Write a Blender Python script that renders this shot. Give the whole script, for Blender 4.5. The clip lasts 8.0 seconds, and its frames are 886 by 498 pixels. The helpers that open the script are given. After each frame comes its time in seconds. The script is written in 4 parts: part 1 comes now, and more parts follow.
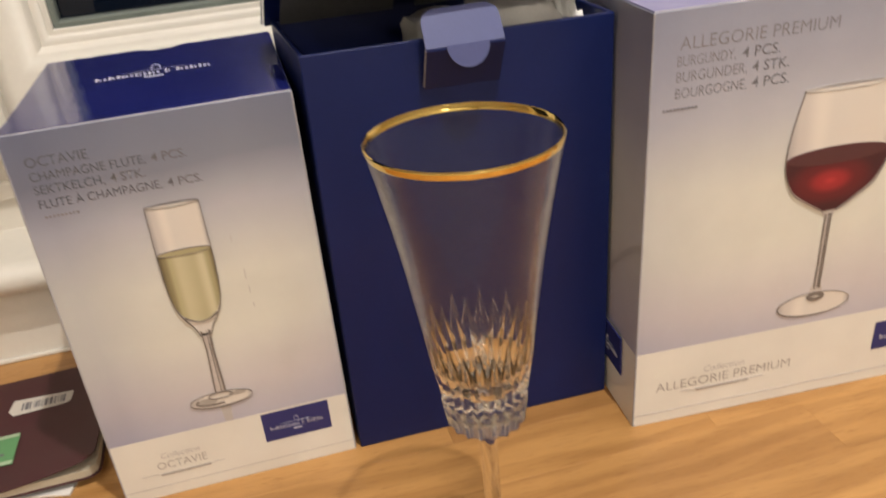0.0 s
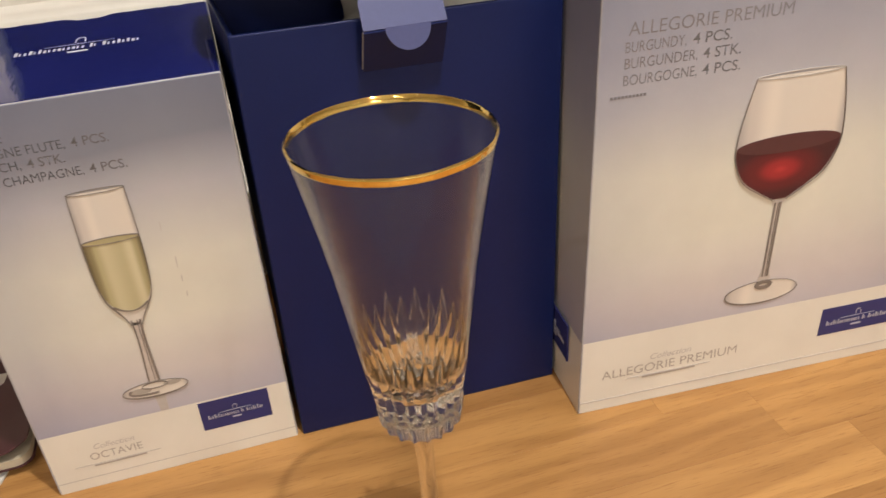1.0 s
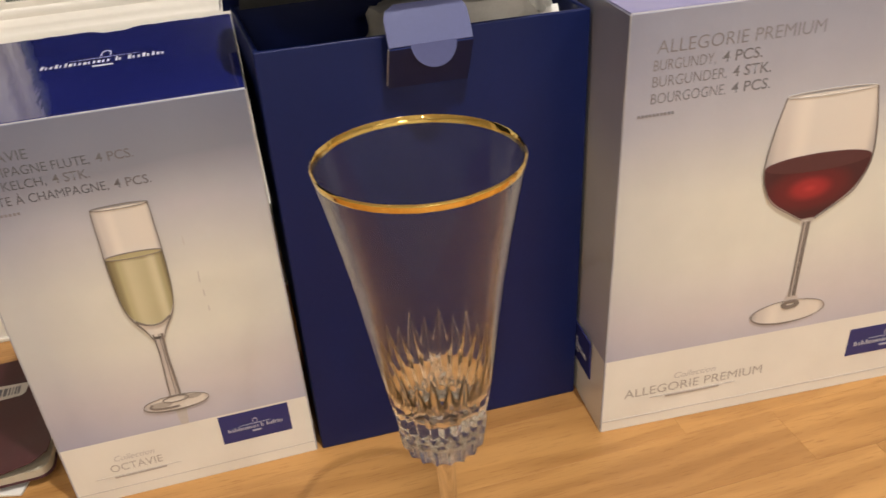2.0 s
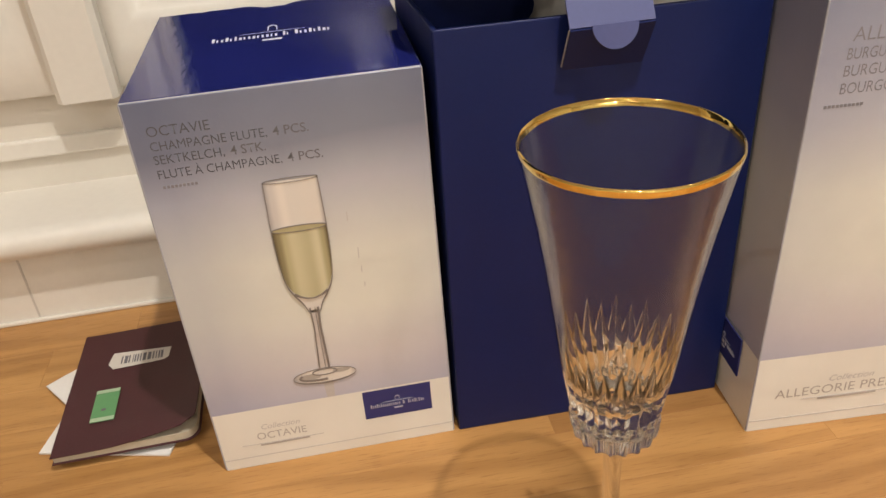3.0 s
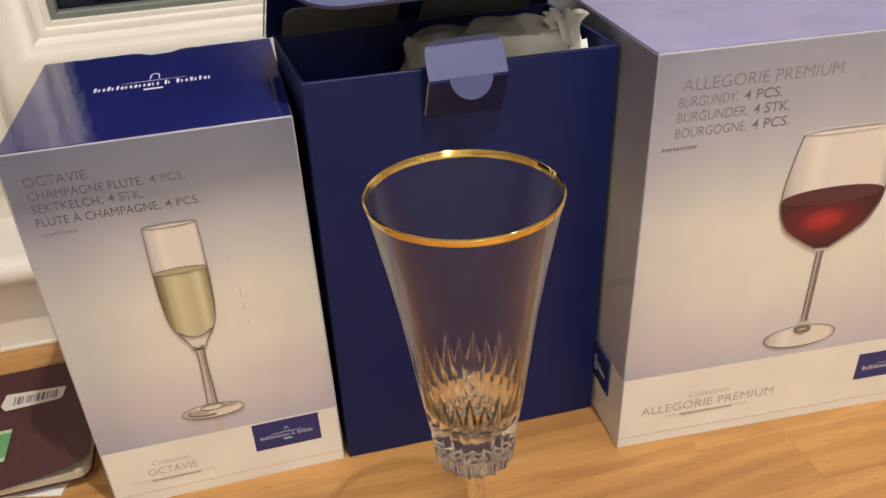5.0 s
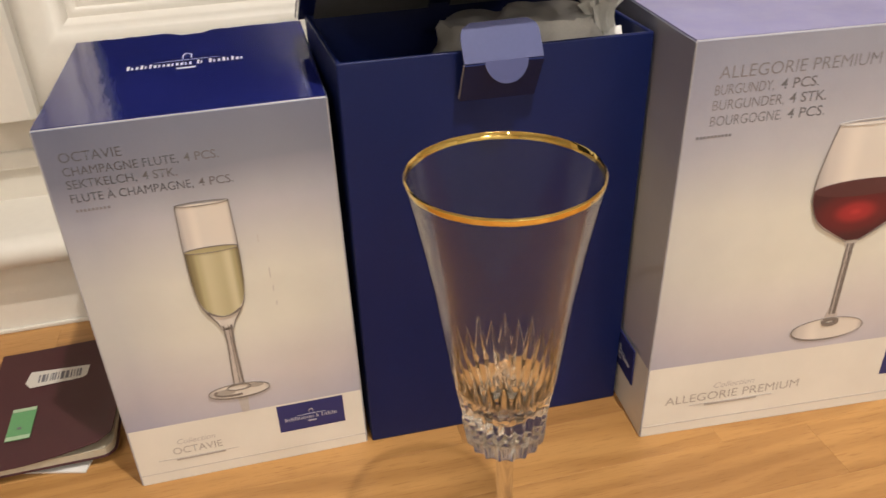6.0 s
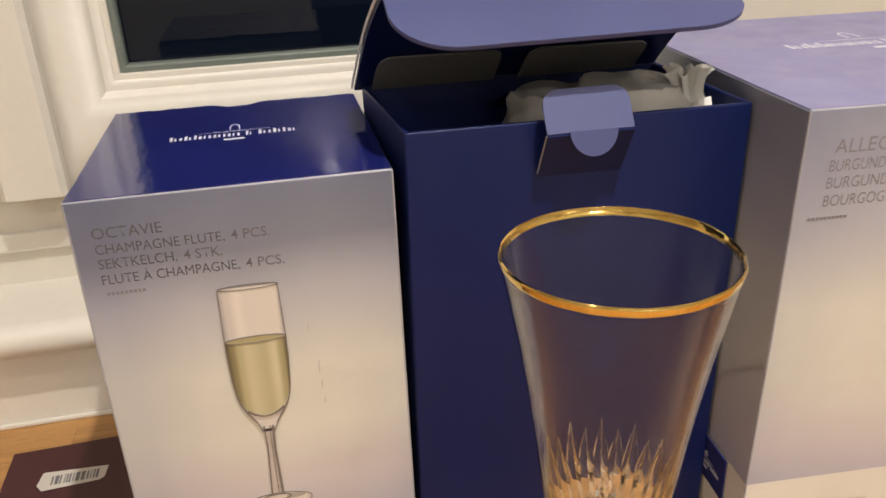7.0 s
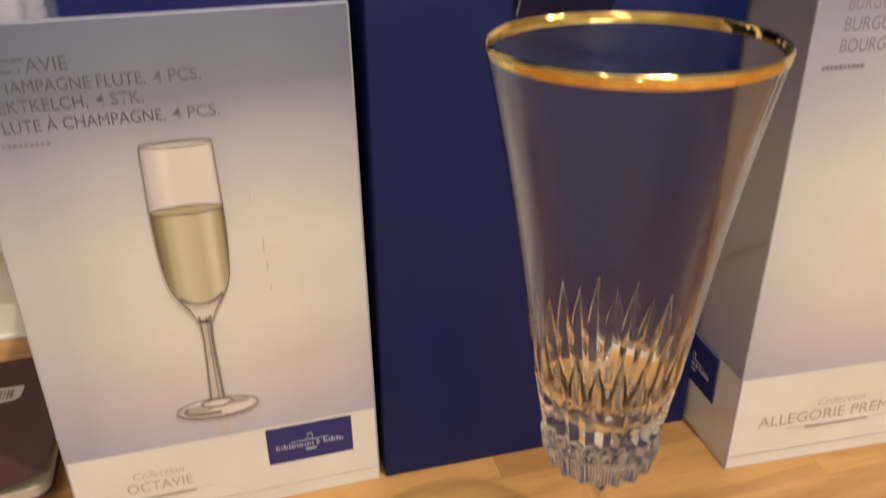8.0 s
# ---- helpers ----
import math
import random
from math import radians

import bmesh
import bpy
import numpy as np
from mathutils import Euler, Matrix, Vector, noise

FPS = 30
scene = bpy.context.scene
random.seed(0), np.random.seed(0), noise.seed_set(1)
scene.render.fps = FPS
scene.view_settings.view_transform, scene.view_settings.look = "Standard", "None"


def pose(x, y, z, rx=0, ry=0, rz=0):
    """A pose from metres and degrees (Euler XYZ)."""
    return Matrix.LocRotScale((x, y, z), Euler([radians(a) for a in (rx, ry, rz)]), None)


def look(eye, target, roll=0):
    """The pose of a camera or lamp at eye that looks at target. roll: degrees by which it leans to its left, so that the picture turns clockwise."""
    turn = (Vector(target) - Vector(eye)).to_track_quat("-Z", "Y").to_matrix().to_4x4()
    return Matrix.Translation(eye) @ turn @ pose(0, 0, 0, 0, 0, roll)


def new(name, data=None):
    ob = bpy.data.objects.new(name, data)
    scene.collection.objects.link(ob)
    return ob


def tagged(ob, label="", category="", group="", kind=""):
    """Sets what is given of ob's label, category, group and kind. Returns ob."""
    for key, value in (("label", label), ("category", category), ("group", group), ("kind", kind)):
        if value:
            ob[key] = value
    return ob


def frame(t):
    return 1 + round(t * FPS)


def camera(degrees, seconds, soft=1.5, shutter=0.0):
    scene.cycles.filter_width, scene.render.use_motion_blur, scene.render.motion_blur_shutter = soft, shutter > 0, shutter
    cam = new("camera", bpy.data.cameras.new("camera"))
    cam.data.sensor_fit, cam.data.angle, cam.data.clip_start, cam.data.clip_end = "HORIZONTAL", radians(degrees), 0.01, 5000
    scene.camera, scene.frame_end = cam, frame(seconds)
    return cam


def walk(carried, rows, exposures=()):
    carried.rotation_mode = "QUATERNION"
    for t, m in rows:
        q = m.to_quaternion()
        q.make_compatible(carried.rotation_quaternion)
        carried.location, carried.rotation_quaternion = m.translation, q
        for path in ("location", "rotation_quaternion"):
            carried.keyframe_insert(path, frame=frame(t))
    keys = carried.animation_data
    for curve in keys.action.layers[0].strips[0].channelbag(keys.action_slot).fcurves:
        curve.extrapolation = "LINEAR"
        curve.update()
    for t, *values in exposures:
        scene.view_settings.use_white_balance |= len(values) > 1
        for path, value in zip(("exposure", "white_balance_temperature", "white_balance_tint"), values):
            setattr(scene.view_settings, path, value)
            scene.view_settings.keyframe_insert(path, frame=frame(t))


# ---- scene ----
cam = camera(57.6, 8.0, shutter=0.4)
PATH = [
    (0, (-0.021, -0.409, 0.348), (0.364, 1.322, -0.576), -5.8),
    (0.5, (-0.005, -0.402, 0.339), (0.402, 1.268, -0.684), -5.8),
    (0.8, (-0.006, -0.397, 0.346), (0.418, 1.268, -0.678), -5.0),
    (1, (0.001, -0.393, 0.356), (0.433, 1.268, -0.671), -4.4),
    (1.2, (0.007, -0.395, 0.354), (0.441, 1.274, -0.66), -4.4),
    (2.3, (-0.012, -0.38, 0.363), (0.331, 1.301, -0.664), -4.3),
    (2.5, (-0.033, -0.377, 0.362), (0.26, 1.31, -0.672), -4.1),
    (3, (-0.046, -0.371, 0.362), (0.175, 1.322, -0.679), -4.9),
    (3.5, (-0.029, -0.379, 0.369), (0.219, 1.309, -0.675), -5.2),
    (4, (-0.023, -0.393, 0.369), (0.284, 1.288, -0.668), -4.7),
    (4.5, (-0.016, -0.402, 0.373), (0.34, 1.279, -0.65), -4.0),
    (4.7, (-0.016, -0.396, 0.382), (0.367, 1.29, -0.625), -3.6),
    (5.8, (-0.027, -0.394, 0.377), (0.36, 1.279, -0.647), -3.0),
    (6, (-0.03, -0.394, 0.377), (0.338, 1.285, -0.645), -2.6),
    (6.5, (-0.046, -0.373, 0.378), (0.291, 1.339, -0.6), -2.2),
    (7, (-0.048, -0.345, 0.354), (0.312, 1.441, -0.472), -2.4),
    (7.5, (-0.045, -0.308, 0.329), (0.378, 1.448, -0.529), -2.2),
    (8, (-0.05, -0.316, 0.289), (0.418, 1.412, -0.603), -1.1),
]
EXPOSURES = [(0.0, 0.07), (0.5, -0.06), (1.0, 0.05), (5.0, 0.07), (6.5, 0.07), (7.0, 0.11), (7.5, 0.20), (8.0, 0.14)]
walk(cam, [(t, look(eye, target, roll)) for t, eye, target, roll in PATH], EXPOSURES)

# ---------------------------------------------------------------- world and lamps
world = bpy.data.worlds.new("night")
scene.world = world
world.use_nodes = True
world.node_tree.nodes["Background"].inputs["Color"].default_value = (0.010, 0.016, 0.035, 1)
world.node_tree.nodes["Background"].inputs["Strength"].default_value = 0.35

CEILING = 1.46
# the unseen lamp at x 1.25 is added to brighten the box fronts
LAMPS = [(0.20, -0.45, 11.0), (-0.80, -0.80, 3.4), (1.05, -1.05, 5.4), (0.19, -3.05, 16.0), (-1.00, -2.40, 12.0), (1.25, -2.40, 12.0), (-0.40, -1.60, 5.0)]


# ---------------------------------------------------------------- materials
def material(name, build):
    m = bpy.data.materials.new(name)
    m.use_nodes = True
    build(m.node_tree, m.node_tree.nodes["Principled BSDF"])
    return m


def node(tree, kind, **values):
    n = tree.nodes.new(kind)
    for key, value in values.items():
        n.inputs[key.replace("_", " ")].default_value = value
    return n


def coords(tree, scale=(1, 1, 1), out="Object"):
    tc, mp = tree.nodes.new("ShaderNodeTexCoord"), tree.nodes.new("ShaderNodeMapping")
    mp.inputs["Scale"].default_value = scale
    tree.links.new(tc.outputs[out], mp.inputs["Vector"])
    return mp.outputs["Vector"]


def noise_of(tree, vector, scale, detail=4, rough=0.55):
    n = node(tree, "ShaderNodeTexNoise", Scale=scale, Detail=detail, Roughness=rough)
    tree.links.new(vector, n.inputs["Vector"])
    return n.outputs["Fac"]


def ramp(tree, fac, stops, smooth=False):
    r = tree.nodes.new("ShaderNodeValToRGB")
    r.color_ramp.interpolation = "EASE" if smooth else "LINEAR"
    while len(r.color_ramp.elements) < len(stops):
        r.color_ramp.elements.new(0.5)
    for e, (p, c) in zip(r.color_ramp.elements, stops):
        e.position, e.color = p, (*c, 1)
    tree.links.new(fac, r.inputs["Fac"])
    return r.outputs["Color"]


def mix(tree, a, b, fac, blend="MIX"):
    n = tree.nodes.new("ShaderNodeMix")
    n.data_type, n.blend_type = "RGBA", blend
    for socket, value in (("A_Color", a), ("B_Color", b), ("Factor_Float", fac)):
        target = next(s for s in n.inputs if s.identifier == socket)
        if isinstance(value, (float, int)):
            target.default_value = value
        elif isinstance(value, tuple):
            target.default_value = (*value, 1)
        else:
            tree.links.new(value, target)
    return next(s for s in n.outputs if s.identifier == "Result_Color")


def bump(tree, bsdf, height, strength, distance=0.001):
    b = node(tree, "ShaderNodeBump", Strength=strength, Distance=distance)
    tree.links.new(height, b.inputs["Height"])
    tree.links.new(b.outputs["Normal"], bsdf.inputs["Normal"])


def surface(name, color, rough=0.5, metal=0.0, vary=0.12, scale=40.0, relief=0.15, coat=0.0, shine=0.5):
    """A plain surface with soft stains, fine grain, and a little relief."""
    def build(tree, bsdf):
        v = coords(tree)
        big, fine = noise_of(tree, v, scale * 0.2, 3), noise_of(tree, v, scale * 8, 5)
        both = mix(tree, big, fine, 0.4)
        dark, light = tuple(c * (1 - vary) for c in color), tuple(min(1, c * (1 + vary)) for c in color)
        tree.links.new(ramp(tree, both, [(0.3, dark), (0.7, light)]), bsdf.inputs["Base Color"])
        bsdf.inputs["Roughness"].default_value, bsdf.inputs["Metallic"].default_value = rough, metal
        tree.links.new(ramp(tree, big, [(0.3, (rough * 0.85,) * 3), (0.7, (min(1, rough * 1.15),) * 3)]), bsdf.inputs["Roughness"])
        bsdf.inputs["Coat Weight"].default_value, bsdf.inputs["Coat Roughness"].default_value = coat, 0.25
        bsdf.inputs["Specular IOR Level"].default_value = shine
        if relief:
            bump(tree, bsdf, fine, relief, 0.0004)
    return material(name, build)


def oak(tree, bsdf):
    info = tree.nodes.new("ShaderNodeObjectInfo")
    tc, shift, mp = tree.nodes.new("ShaderNodeTexCoord"), tree.nodes.new("ShaderNodeVectorMath"), tree.nodes.new("ShaderNodeMapping")
    comb = tree.nodes.new("ShaderNodeCombineXYZ")
    mul = tree.nodes.new("ShaderNodeMath")
    mul.operation, mul.inputs[1].default_value = "MULTIPLY", 37.0
    tree.links.new(info.outputs["Random"], mul.inputs[0])
    for k in range(3):
        tree.links.new(mul.outputs[0], comb.inputs[k])
    shift.operation = "ADD"
    tree.links.new(tc.outputs["Object"], shift.inputs[0])
    tree.links.new(comb.outputs[0], shift.inputs[1])
    mp.inputs["Scale"].default_value = (1.0, 6.0, 6.0)
    tree.links.new(shift.outputs[0], mp.inputs["Vector"])
    v = mp.outputs["Vector"]
    broad = noise_of(tree, v, 5.0, 3, 0.5)
    wave = tree.nodes.new("ShaderNodeTexWave")
    wave.wave_type, wave.bands_direction = "BANDS", "Y"
    for key, value in (("Scale", 2.2), ("Distortion", 14.0), ("Detail", 4.0), ("Detail Scale", 1.4)):
        wave.inputs[key].default_value = value
    tree.links.new(v, wave.inputs["Vector"])
    mp2 = tree.nodes.new("ShaderNodeMapping")
    mp2.inputs["Scale"].default_value = (1.0, 16.0, 16.0)
    tree.links.new(shift.outputs[0], mp2.inputs["Vector"])
    pore = noise_of(tree, mp2.outputs["Vector"], 70.0, 4, 0.6)
    base = ramp(tree, info.outputs["Random"], [(0.0, (0.38, 0.200, 0.068)), (0.35, (0.45, 0.243, 0.083)), (0.7, (0.48, 0.266, 0.094)), (1.0, (0.56, 0.322, 0.120))])
    grain = mix(tree, base, ramp(tree, wave.outputs["Fac"], [(0.2, (0.80, 0.73, 0.65)), (0.8, (1.08, 1.07, 1.05))]), 0.55, "MULTIPLY")
    cloud = mix(tree, grain, ramp(tree, broad, [(0.3, (0.78, 0.72, 0.66)), (0.7, (1.15, 1.15, 1.13))]), 0.8, "MULTIPLY")
    fine = mix(tree, cloud, ramp(tree, pore, [(0.30, (0.62, 0.51, 0.42)), (0.44, (1, 1, 1)), (0.66, (1.06, 1.05, 1.03))]), 0.6, "MULTIPLY")
    tree.links.new(fine, bsdf.inputs["Base Color"])
    tree.links.new(ramp(tree, pore, [(0.3, (0.52,) * 3), (0.6, (0.36,) * 3)]), bsdf.inputs["Roughness"])
    bump(tree, bsdf, pore, 0.18, 0.0004)


def print_of(height, band, width, lean, head, brow):
    """Printed carton: blue-grey at the head and sides, cream round the picture, lilac below, a white band at the foot."""
    def build(tree, bsdf):
        v = coords(tree)
        sep = tree.nodes.new("ShaderNodeSeparateXYZ")
        tree.links.new(v, sep.inputs[0])
        cloud = noise_of(tree, v, 9.0, 1, 0.3)
        drift = tree.nodes.new("ShaderNodeMath")
        drift.operation = "MULTIPLY_ADD"
        drift.inputs[1].default_value, drift.inputs[2].default_value = 0.10, -0.05
        tree.links.new(cloud, drift.inputs[0])
        scaled = tree.nodes.new("ShaderNodeMath")
        scaled.operation, scaled.inputs[1].default_value = "DIVIDE", height
        tree.links.new(sep.outputs["Z"], scaled.inputs[0])
        add = tree.nodes.new("ShaderNodeMath")
        add.operation = "ADD"
        tree.links.new(scaled.outputs[0], add.inputs[0])
        tree.links.new(drift.outputs[0], add.inputs[1])
        art = ramp(tree, add.outputs[0], [(0.17, (0.44, 0.43, 0.51)), (0.30, (0.58, 0.54, 0.54)), (0.46, (0.67, 0.655, 0.580)), (0.60, (0.67, 0.655, 0.580)), (0.76, (0.46, 0.455, 0.49)), (0.88, brow), (1.0, head)])
        side = tree.nodes.new("ShaderNodeMath")
        side.operation, side.inputs[1].default_value, side.inputs[2].default_value = "MULTIPLY_ADD", 2.0 / width, -2.0 * lean
        tree.links.new(sep.outputs["X"], side.inputs[0])
        square = tree.nodes.new("ShaderNodeMath")
        square.operation = "MULTIPLY"
        tree.links.new(side.outputs[0], square.inputs[0])
        tree.links.new(side.outputs[0], square.inputs[1])
        art = mix(tree, art, (0.66, 0.69, 0.80), ramp(tree, square.outputs[0], [(0.08, (0.0,) * 3), (1.1, (0.72,) * 3)]), "MULTIPLY")
        cut = tree.nodes.new("ShaderNodeMath")
        cut.operation, cut.inputs[1].default_value = "LESS_THAN", band
        tree.links.new(sep.outputs["Z"], cut.inputs[0])
        whole = mix(tree, art, (0.72, 0.69, 0.62), cut.outputs[0])
        fine = noise_of(tree, v, 500.0, 3)
        tree.links.new(mix(tree, whole, ramp(tree, noise_of(tree, v, 26.0, 4), [(0.3, (0.94,) * 3), (0.7, (1.03,) * 3)]), 0.8, "MULTIPLY"), bsdf.inputs["Base Color"])
        bsdf.inputs["Roughness"].default_value = 0.42
        bsdf.inputs["Coat Weight"].default_value, bsdf.inputs["Coat Roughness"].default_value = 0.25, 0.3
        swell = noise_of(tree, v, 16.0, 2)
        bump(tree, bsdf, mix(tree, fine, swell, 0.9), 0.10, 0.004)
    return material("printed_carton", build)


def glossy_blue(color, rough, wave=0.12):
    def build(tree, bsdf):
        v = coords(tree)
        tree.links.new(ramp(tree, noise_of(tree, v, 30, 4), [(0.3, tuple(c * 0.9 for c in color)), (0.7, tuple(c * 1.1 for c in color))]), bsdf.inputs["Base Color"])
        tree.links.new(ramp(tree, noise_of(tree, v, 60, 5), [(0.3, (rough * 0.8,) * 3), (0.7, (rough * 1.25,) * 3)]), bsdf.inputs["Roughness"])
        bump(tree, bsdf, noise_of(tree, coords(tree, (1, 0.35, 1)), 90, 3), wave, 0.0012)
    return material("blue_carton", build)


def thin_glass(tree, bsdf):
    tree.nodes.remove(bsdf)
    see, gloss, both = tree.nodes.new("ShaderNodeBsdfTransparent"), tree.nodes.new("ShaderNodeBsdfGlossy"), tree.nodes.new("ShaderNodeMixShader")
    see.inputs["Color"].default_value = (0.985, 0.985, 0.982, 1)
    gloss.inputs["Roughness"].default_value = 0.03
    face = node(tree, "ShaderNodeLayerWeight", Blend=0.5)
    power = tree.nodes.new("ShaderNodeMath")
    power.operation, power.inputs[1].default_value = "POWER", 4.0
    tree.links.new(face.outputs["Facing"], power.inputs[0])
    fres = tree.nodes.new("ShaderNodeMath")
    fres.operation, fres.inputs[1].default_value, fres.inputs[2].default_value = "MULTIPLY_ADD", 0.9, 0.018
    tree.links.new(power.outputs[0], fres.inputs[0])
    tree.links.new(fres.outputs[0], both.inputs[0])
    tree.links.new(see.outputs[0], both.inputs[1])
    tree.links.new(gloss.outputs[0], both.inputs[2])
    tree.links.new(both.outputs[0], tree.nodes["Material Output"].inputs["Surface"])


def crystal(tree, bsdf):
    for key, value in (("Base Color", (0.99, 0.99, 0.985, 1)), ("Roughness", 0.0), ("IOR", 1.54), ("Transmission Weight", 1.0)):
        bsdf.inputs[key].default_value = value


def gold(tree, bsdf):
    v = coords(tree)
    tree.links.new(ramp(tree, noise_of(tree, v, 90, 3), [(0.3, (0.86, 0.60, 0.17)), (0.7, (0.98, 0.78, 0.30))]), bsdf.inputs["Base Color"])
    bsdf.inputs["Metallic"].default_value, bsdf.inputs["Roughness"].default_value = 1.0, 0.05
    bump(tree, bsdf, noise_of(tree, coords(tree, (1, 1, 0.06)), 170, 2), 0.30, 0.0012)


def pane_glass(tree, bsdf):
    bsdf.inputs["Base Color"].default_value = (0.003, 0.006, 0.014, 1)
    bsdf.inputs["Roughness"].default_value = 0.03
    bsdf.inputs["Specular IOR Level"].default_value = 0.35
    bump(tree, bsdf, noise_of(tree, coords(tree), 3, 2), 0.02, 0.002)


def glow(tree, bsdf):
    bsdf.inputs["Base Color"].default_value = (0.9, 0.9, 0.88, 1)
    bsdf.inputs["Emission Color"].default_value = (1.0, 0.93, 0.86, 1)
    bsdf.inputs["Emission Strength"].default_value = 6.0


def liquid_print(stops):
    """Ink whose tone runs across the printed glass."""
    def build(tree, bsdf):
        tc, sep = tree.nodes.new("ShaderNodeTexCoord"), tree.nodes.new("ShaderNodeSeparateXYZ")
        tree.links.new(tc.outputs["Generated"], sep.inputs[0])
        tree.links.new(ramp(tree, sep.outputs["X"], stops, True), bsdf.inputs["Base Color"])
        bsdf.inputs["Roughness"].default_value = 0.42
    return material("ink", build)


def red_wine(tree, bsdf):
    tc, mp, gr = tree.nodes.new("ShaderNodeTexCoord"), tree.nodes.new("ShaderNodeMapping"), tree.nodes.new("ShaderNodeTexGradient")
    gr.gradient_type = "SPHERICAL"
    mp.inputs["Location"].default_value = (-0.95, 0, -1.15)
    mp.inputs["Scale"].default_value = (2.1, 0, 2.1)
    tree.links.new(tc.outputs["Generated"], mp.inputs["Vector"])
    tree.links.new(mp.outputs[0], gr.inputs["Vector"])
    tree.links.new(ramp(tree, gr.outputs["Fac"], [(0.0, (0.055, 0.012, 0.018)), (0.45, (0.12, 0.012, 0.018)), (0.8, (0.32, 0.022, 0.028)), (1.0, (0.45, 0.04, 0.04))], True), bsdf.inputs["Base Color"])
    bsdf.inputs["Roughness"].default_value = 0.42


WOOD = material("oak_stave", oak)
WHITE_PAINT = surface("white_paint", (0.76, 0.73, 0.66), 0.38, vary=0.04, scale=20, relief=0.08)
WALL_PAINT = surface("wall_paint", (0.72, 0.68, 0.60), 0.7, vary=0.04, scale=10)
CEIL_PAINT = surface("ceiling_paint", (0.80, 0.78, 0.74), 0.8, vary=0.03, scale=8)
FLOOR_TILE = surface("floor_wood", (0.34, 0.31, 0.28), 0.5, vary=0.2, scale=12)
GASKET = surface("grey_green_gasket", (0.16, 0.19, 0.17), 0.45, vary=0.1)
PANE = material("night_pane", pane_glass)
LEFT_PRINT = print_of(0.237, 0.0445, 0.142, 0.60, (0.172, 0.190, 0.262), (0.210, 0.222, 0.275))
RIGHT_PRINT = print_of(0.258, 0.0542, 0.240, 0.47, (0.29, 0.30, 0.37), (0.36, 0.36, 0.42))
TOP_BLUE = glossy_blue((0.012, 0.016, 0.125), 0.09, 0.22)
TOP_LILAC = glossy_blue((0.235, 0.23, 0.42), 0.40, 0.02)
NAVY = surface("navy_board", (0.0052, 0.0115, 0.071), 0.38, vary=0.10, scale=60, relief=0.10, shine=0.24)
# navy board again, its colour lightened where the flaps face up into the light
LIT_NAVY = surface("lit_navy_board", (0.062, 0.074, 0.20), 0.48, vary=0.08, scale=60, relief=0.10)
CORNER = surface("worn_corner", (0.36, 0.355, 0.38), 0.6, vary=0.25, scale=160)
GREY_BOARD = surface("grey_board", (0.15, 0.148, 0.145), 0.7, vary=0.15, scale=60)
RAW_EDGE = surface("white_board_edge", (0.62, 0.60, 0.60), 0.7, vary=0.12, scale=200)
LABEL_BLUE = surface("blue_label_ink", (0.022, 0.026, 0.135), 0.42, vary=0.06, relief=0.03)
FAINT_INK = surface("faint_grey_ink", (0.225, 0.215, 0.235), 0.45, vary=0.15, relief=0.0)
SILVER_INK = surface("silver_ink", (0.105, 0.105, 0.122), 0.45, metal=0.1, vary=0.15, relief=0.0)
NUMBER_INK = surface("mid_grey_ink", (0.175, 0.17, 0.185), 0.45, vary=0.15, relief=0.0)
DARK_INK = surface("dark_grey_ink", (0.14, 0.132, 0.145), 0.45, vary=0.1, relief=0.0)
BROWN_INK = surface("brown_grey_ink", (0.20, 0.17, 0.15), 0.45, vary=0.2, relief=0.0)
TAUPE_INK = surface("taupe_ink", (0.39, 0.35, 0.31), 0.45, vary=0.1, relief=0.0)
PALE_INK = surface("pale_grey_ink", (0.48, 0.445, 0.42), 0.45, vary=0.1, relief=0.0)
BADGE_INK = surface("pale_badge_ink", (0.40, 0.40, 0.47), 0.42, vary=0.05, relief=0.0)
WHITE_INK = surface("white_ink", (0.72, 0.72, 0.76), 0.42, vary=0.05, relief=0.0)
# greyish see-through tissue; its tone also holds the shade under the lid
SHADED_TISSUE = surface("shaded_grey_tissue", (0.46, 0.45, 0.42), 0.55, vary=0.14, scale=90, relief=0.5)
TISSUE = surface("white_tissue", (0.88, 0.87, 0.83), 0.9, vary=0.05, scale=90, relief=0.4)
PAPER = surface("white_paper", (0.76, 0.74, 0.70), 0.8, vary=0.05, scale=60)
PAGES = surface("page_edges", (0.50, 0.44, 0.33), 0.8, vary=0.18, scale=300)
MAROON = surface("maroon_cover", (0.058, 0.016, 0.020), 0.5, vary=0.15, scale=80, relief=0.3)
STICKER = surface("pale_sticker", (0.60, 0.56, 0.50), 0.4, vary=0.06, scale=90)
GREEN = surface("green_sticker", (0.11, 0.29, 0.12), 0.35, vary=0.12, scale=90)
GREEN_PALE = surface("pale_green_edge", (0.38, 0.50, 0.33), 0.4, vary=0.1)
THIN_GLASS = material("thin_glass", thin_glass)
CRYSTAL = material("crystal", crystal)
GOLD = material("gold_band", gold)
GLOW = material("lamp_glow", glow)
METAL = surface("white_lamp_trim", (0.7, 0.7, 0.68), 0.35, vary=0.03)
CHAMPAGNE = liquid_print([(0.0, (0.12, 0.095, 0.05)), (0.09, (0.24, 0.20, 0.105)), (0.20, (0.44, 0.39, 0.22)), (0.34, (0.56, 0.51, 0.33)), (0.62, (0.47, 0.42, 0.25)), (0.78, (0.60, 0.55, 0.37)), (0.90, (0.38, 0.33, 0.18)), (1.0, (0.15, 0.12, 0.065))])
WINE = material("red_wine_ink", red_wine)
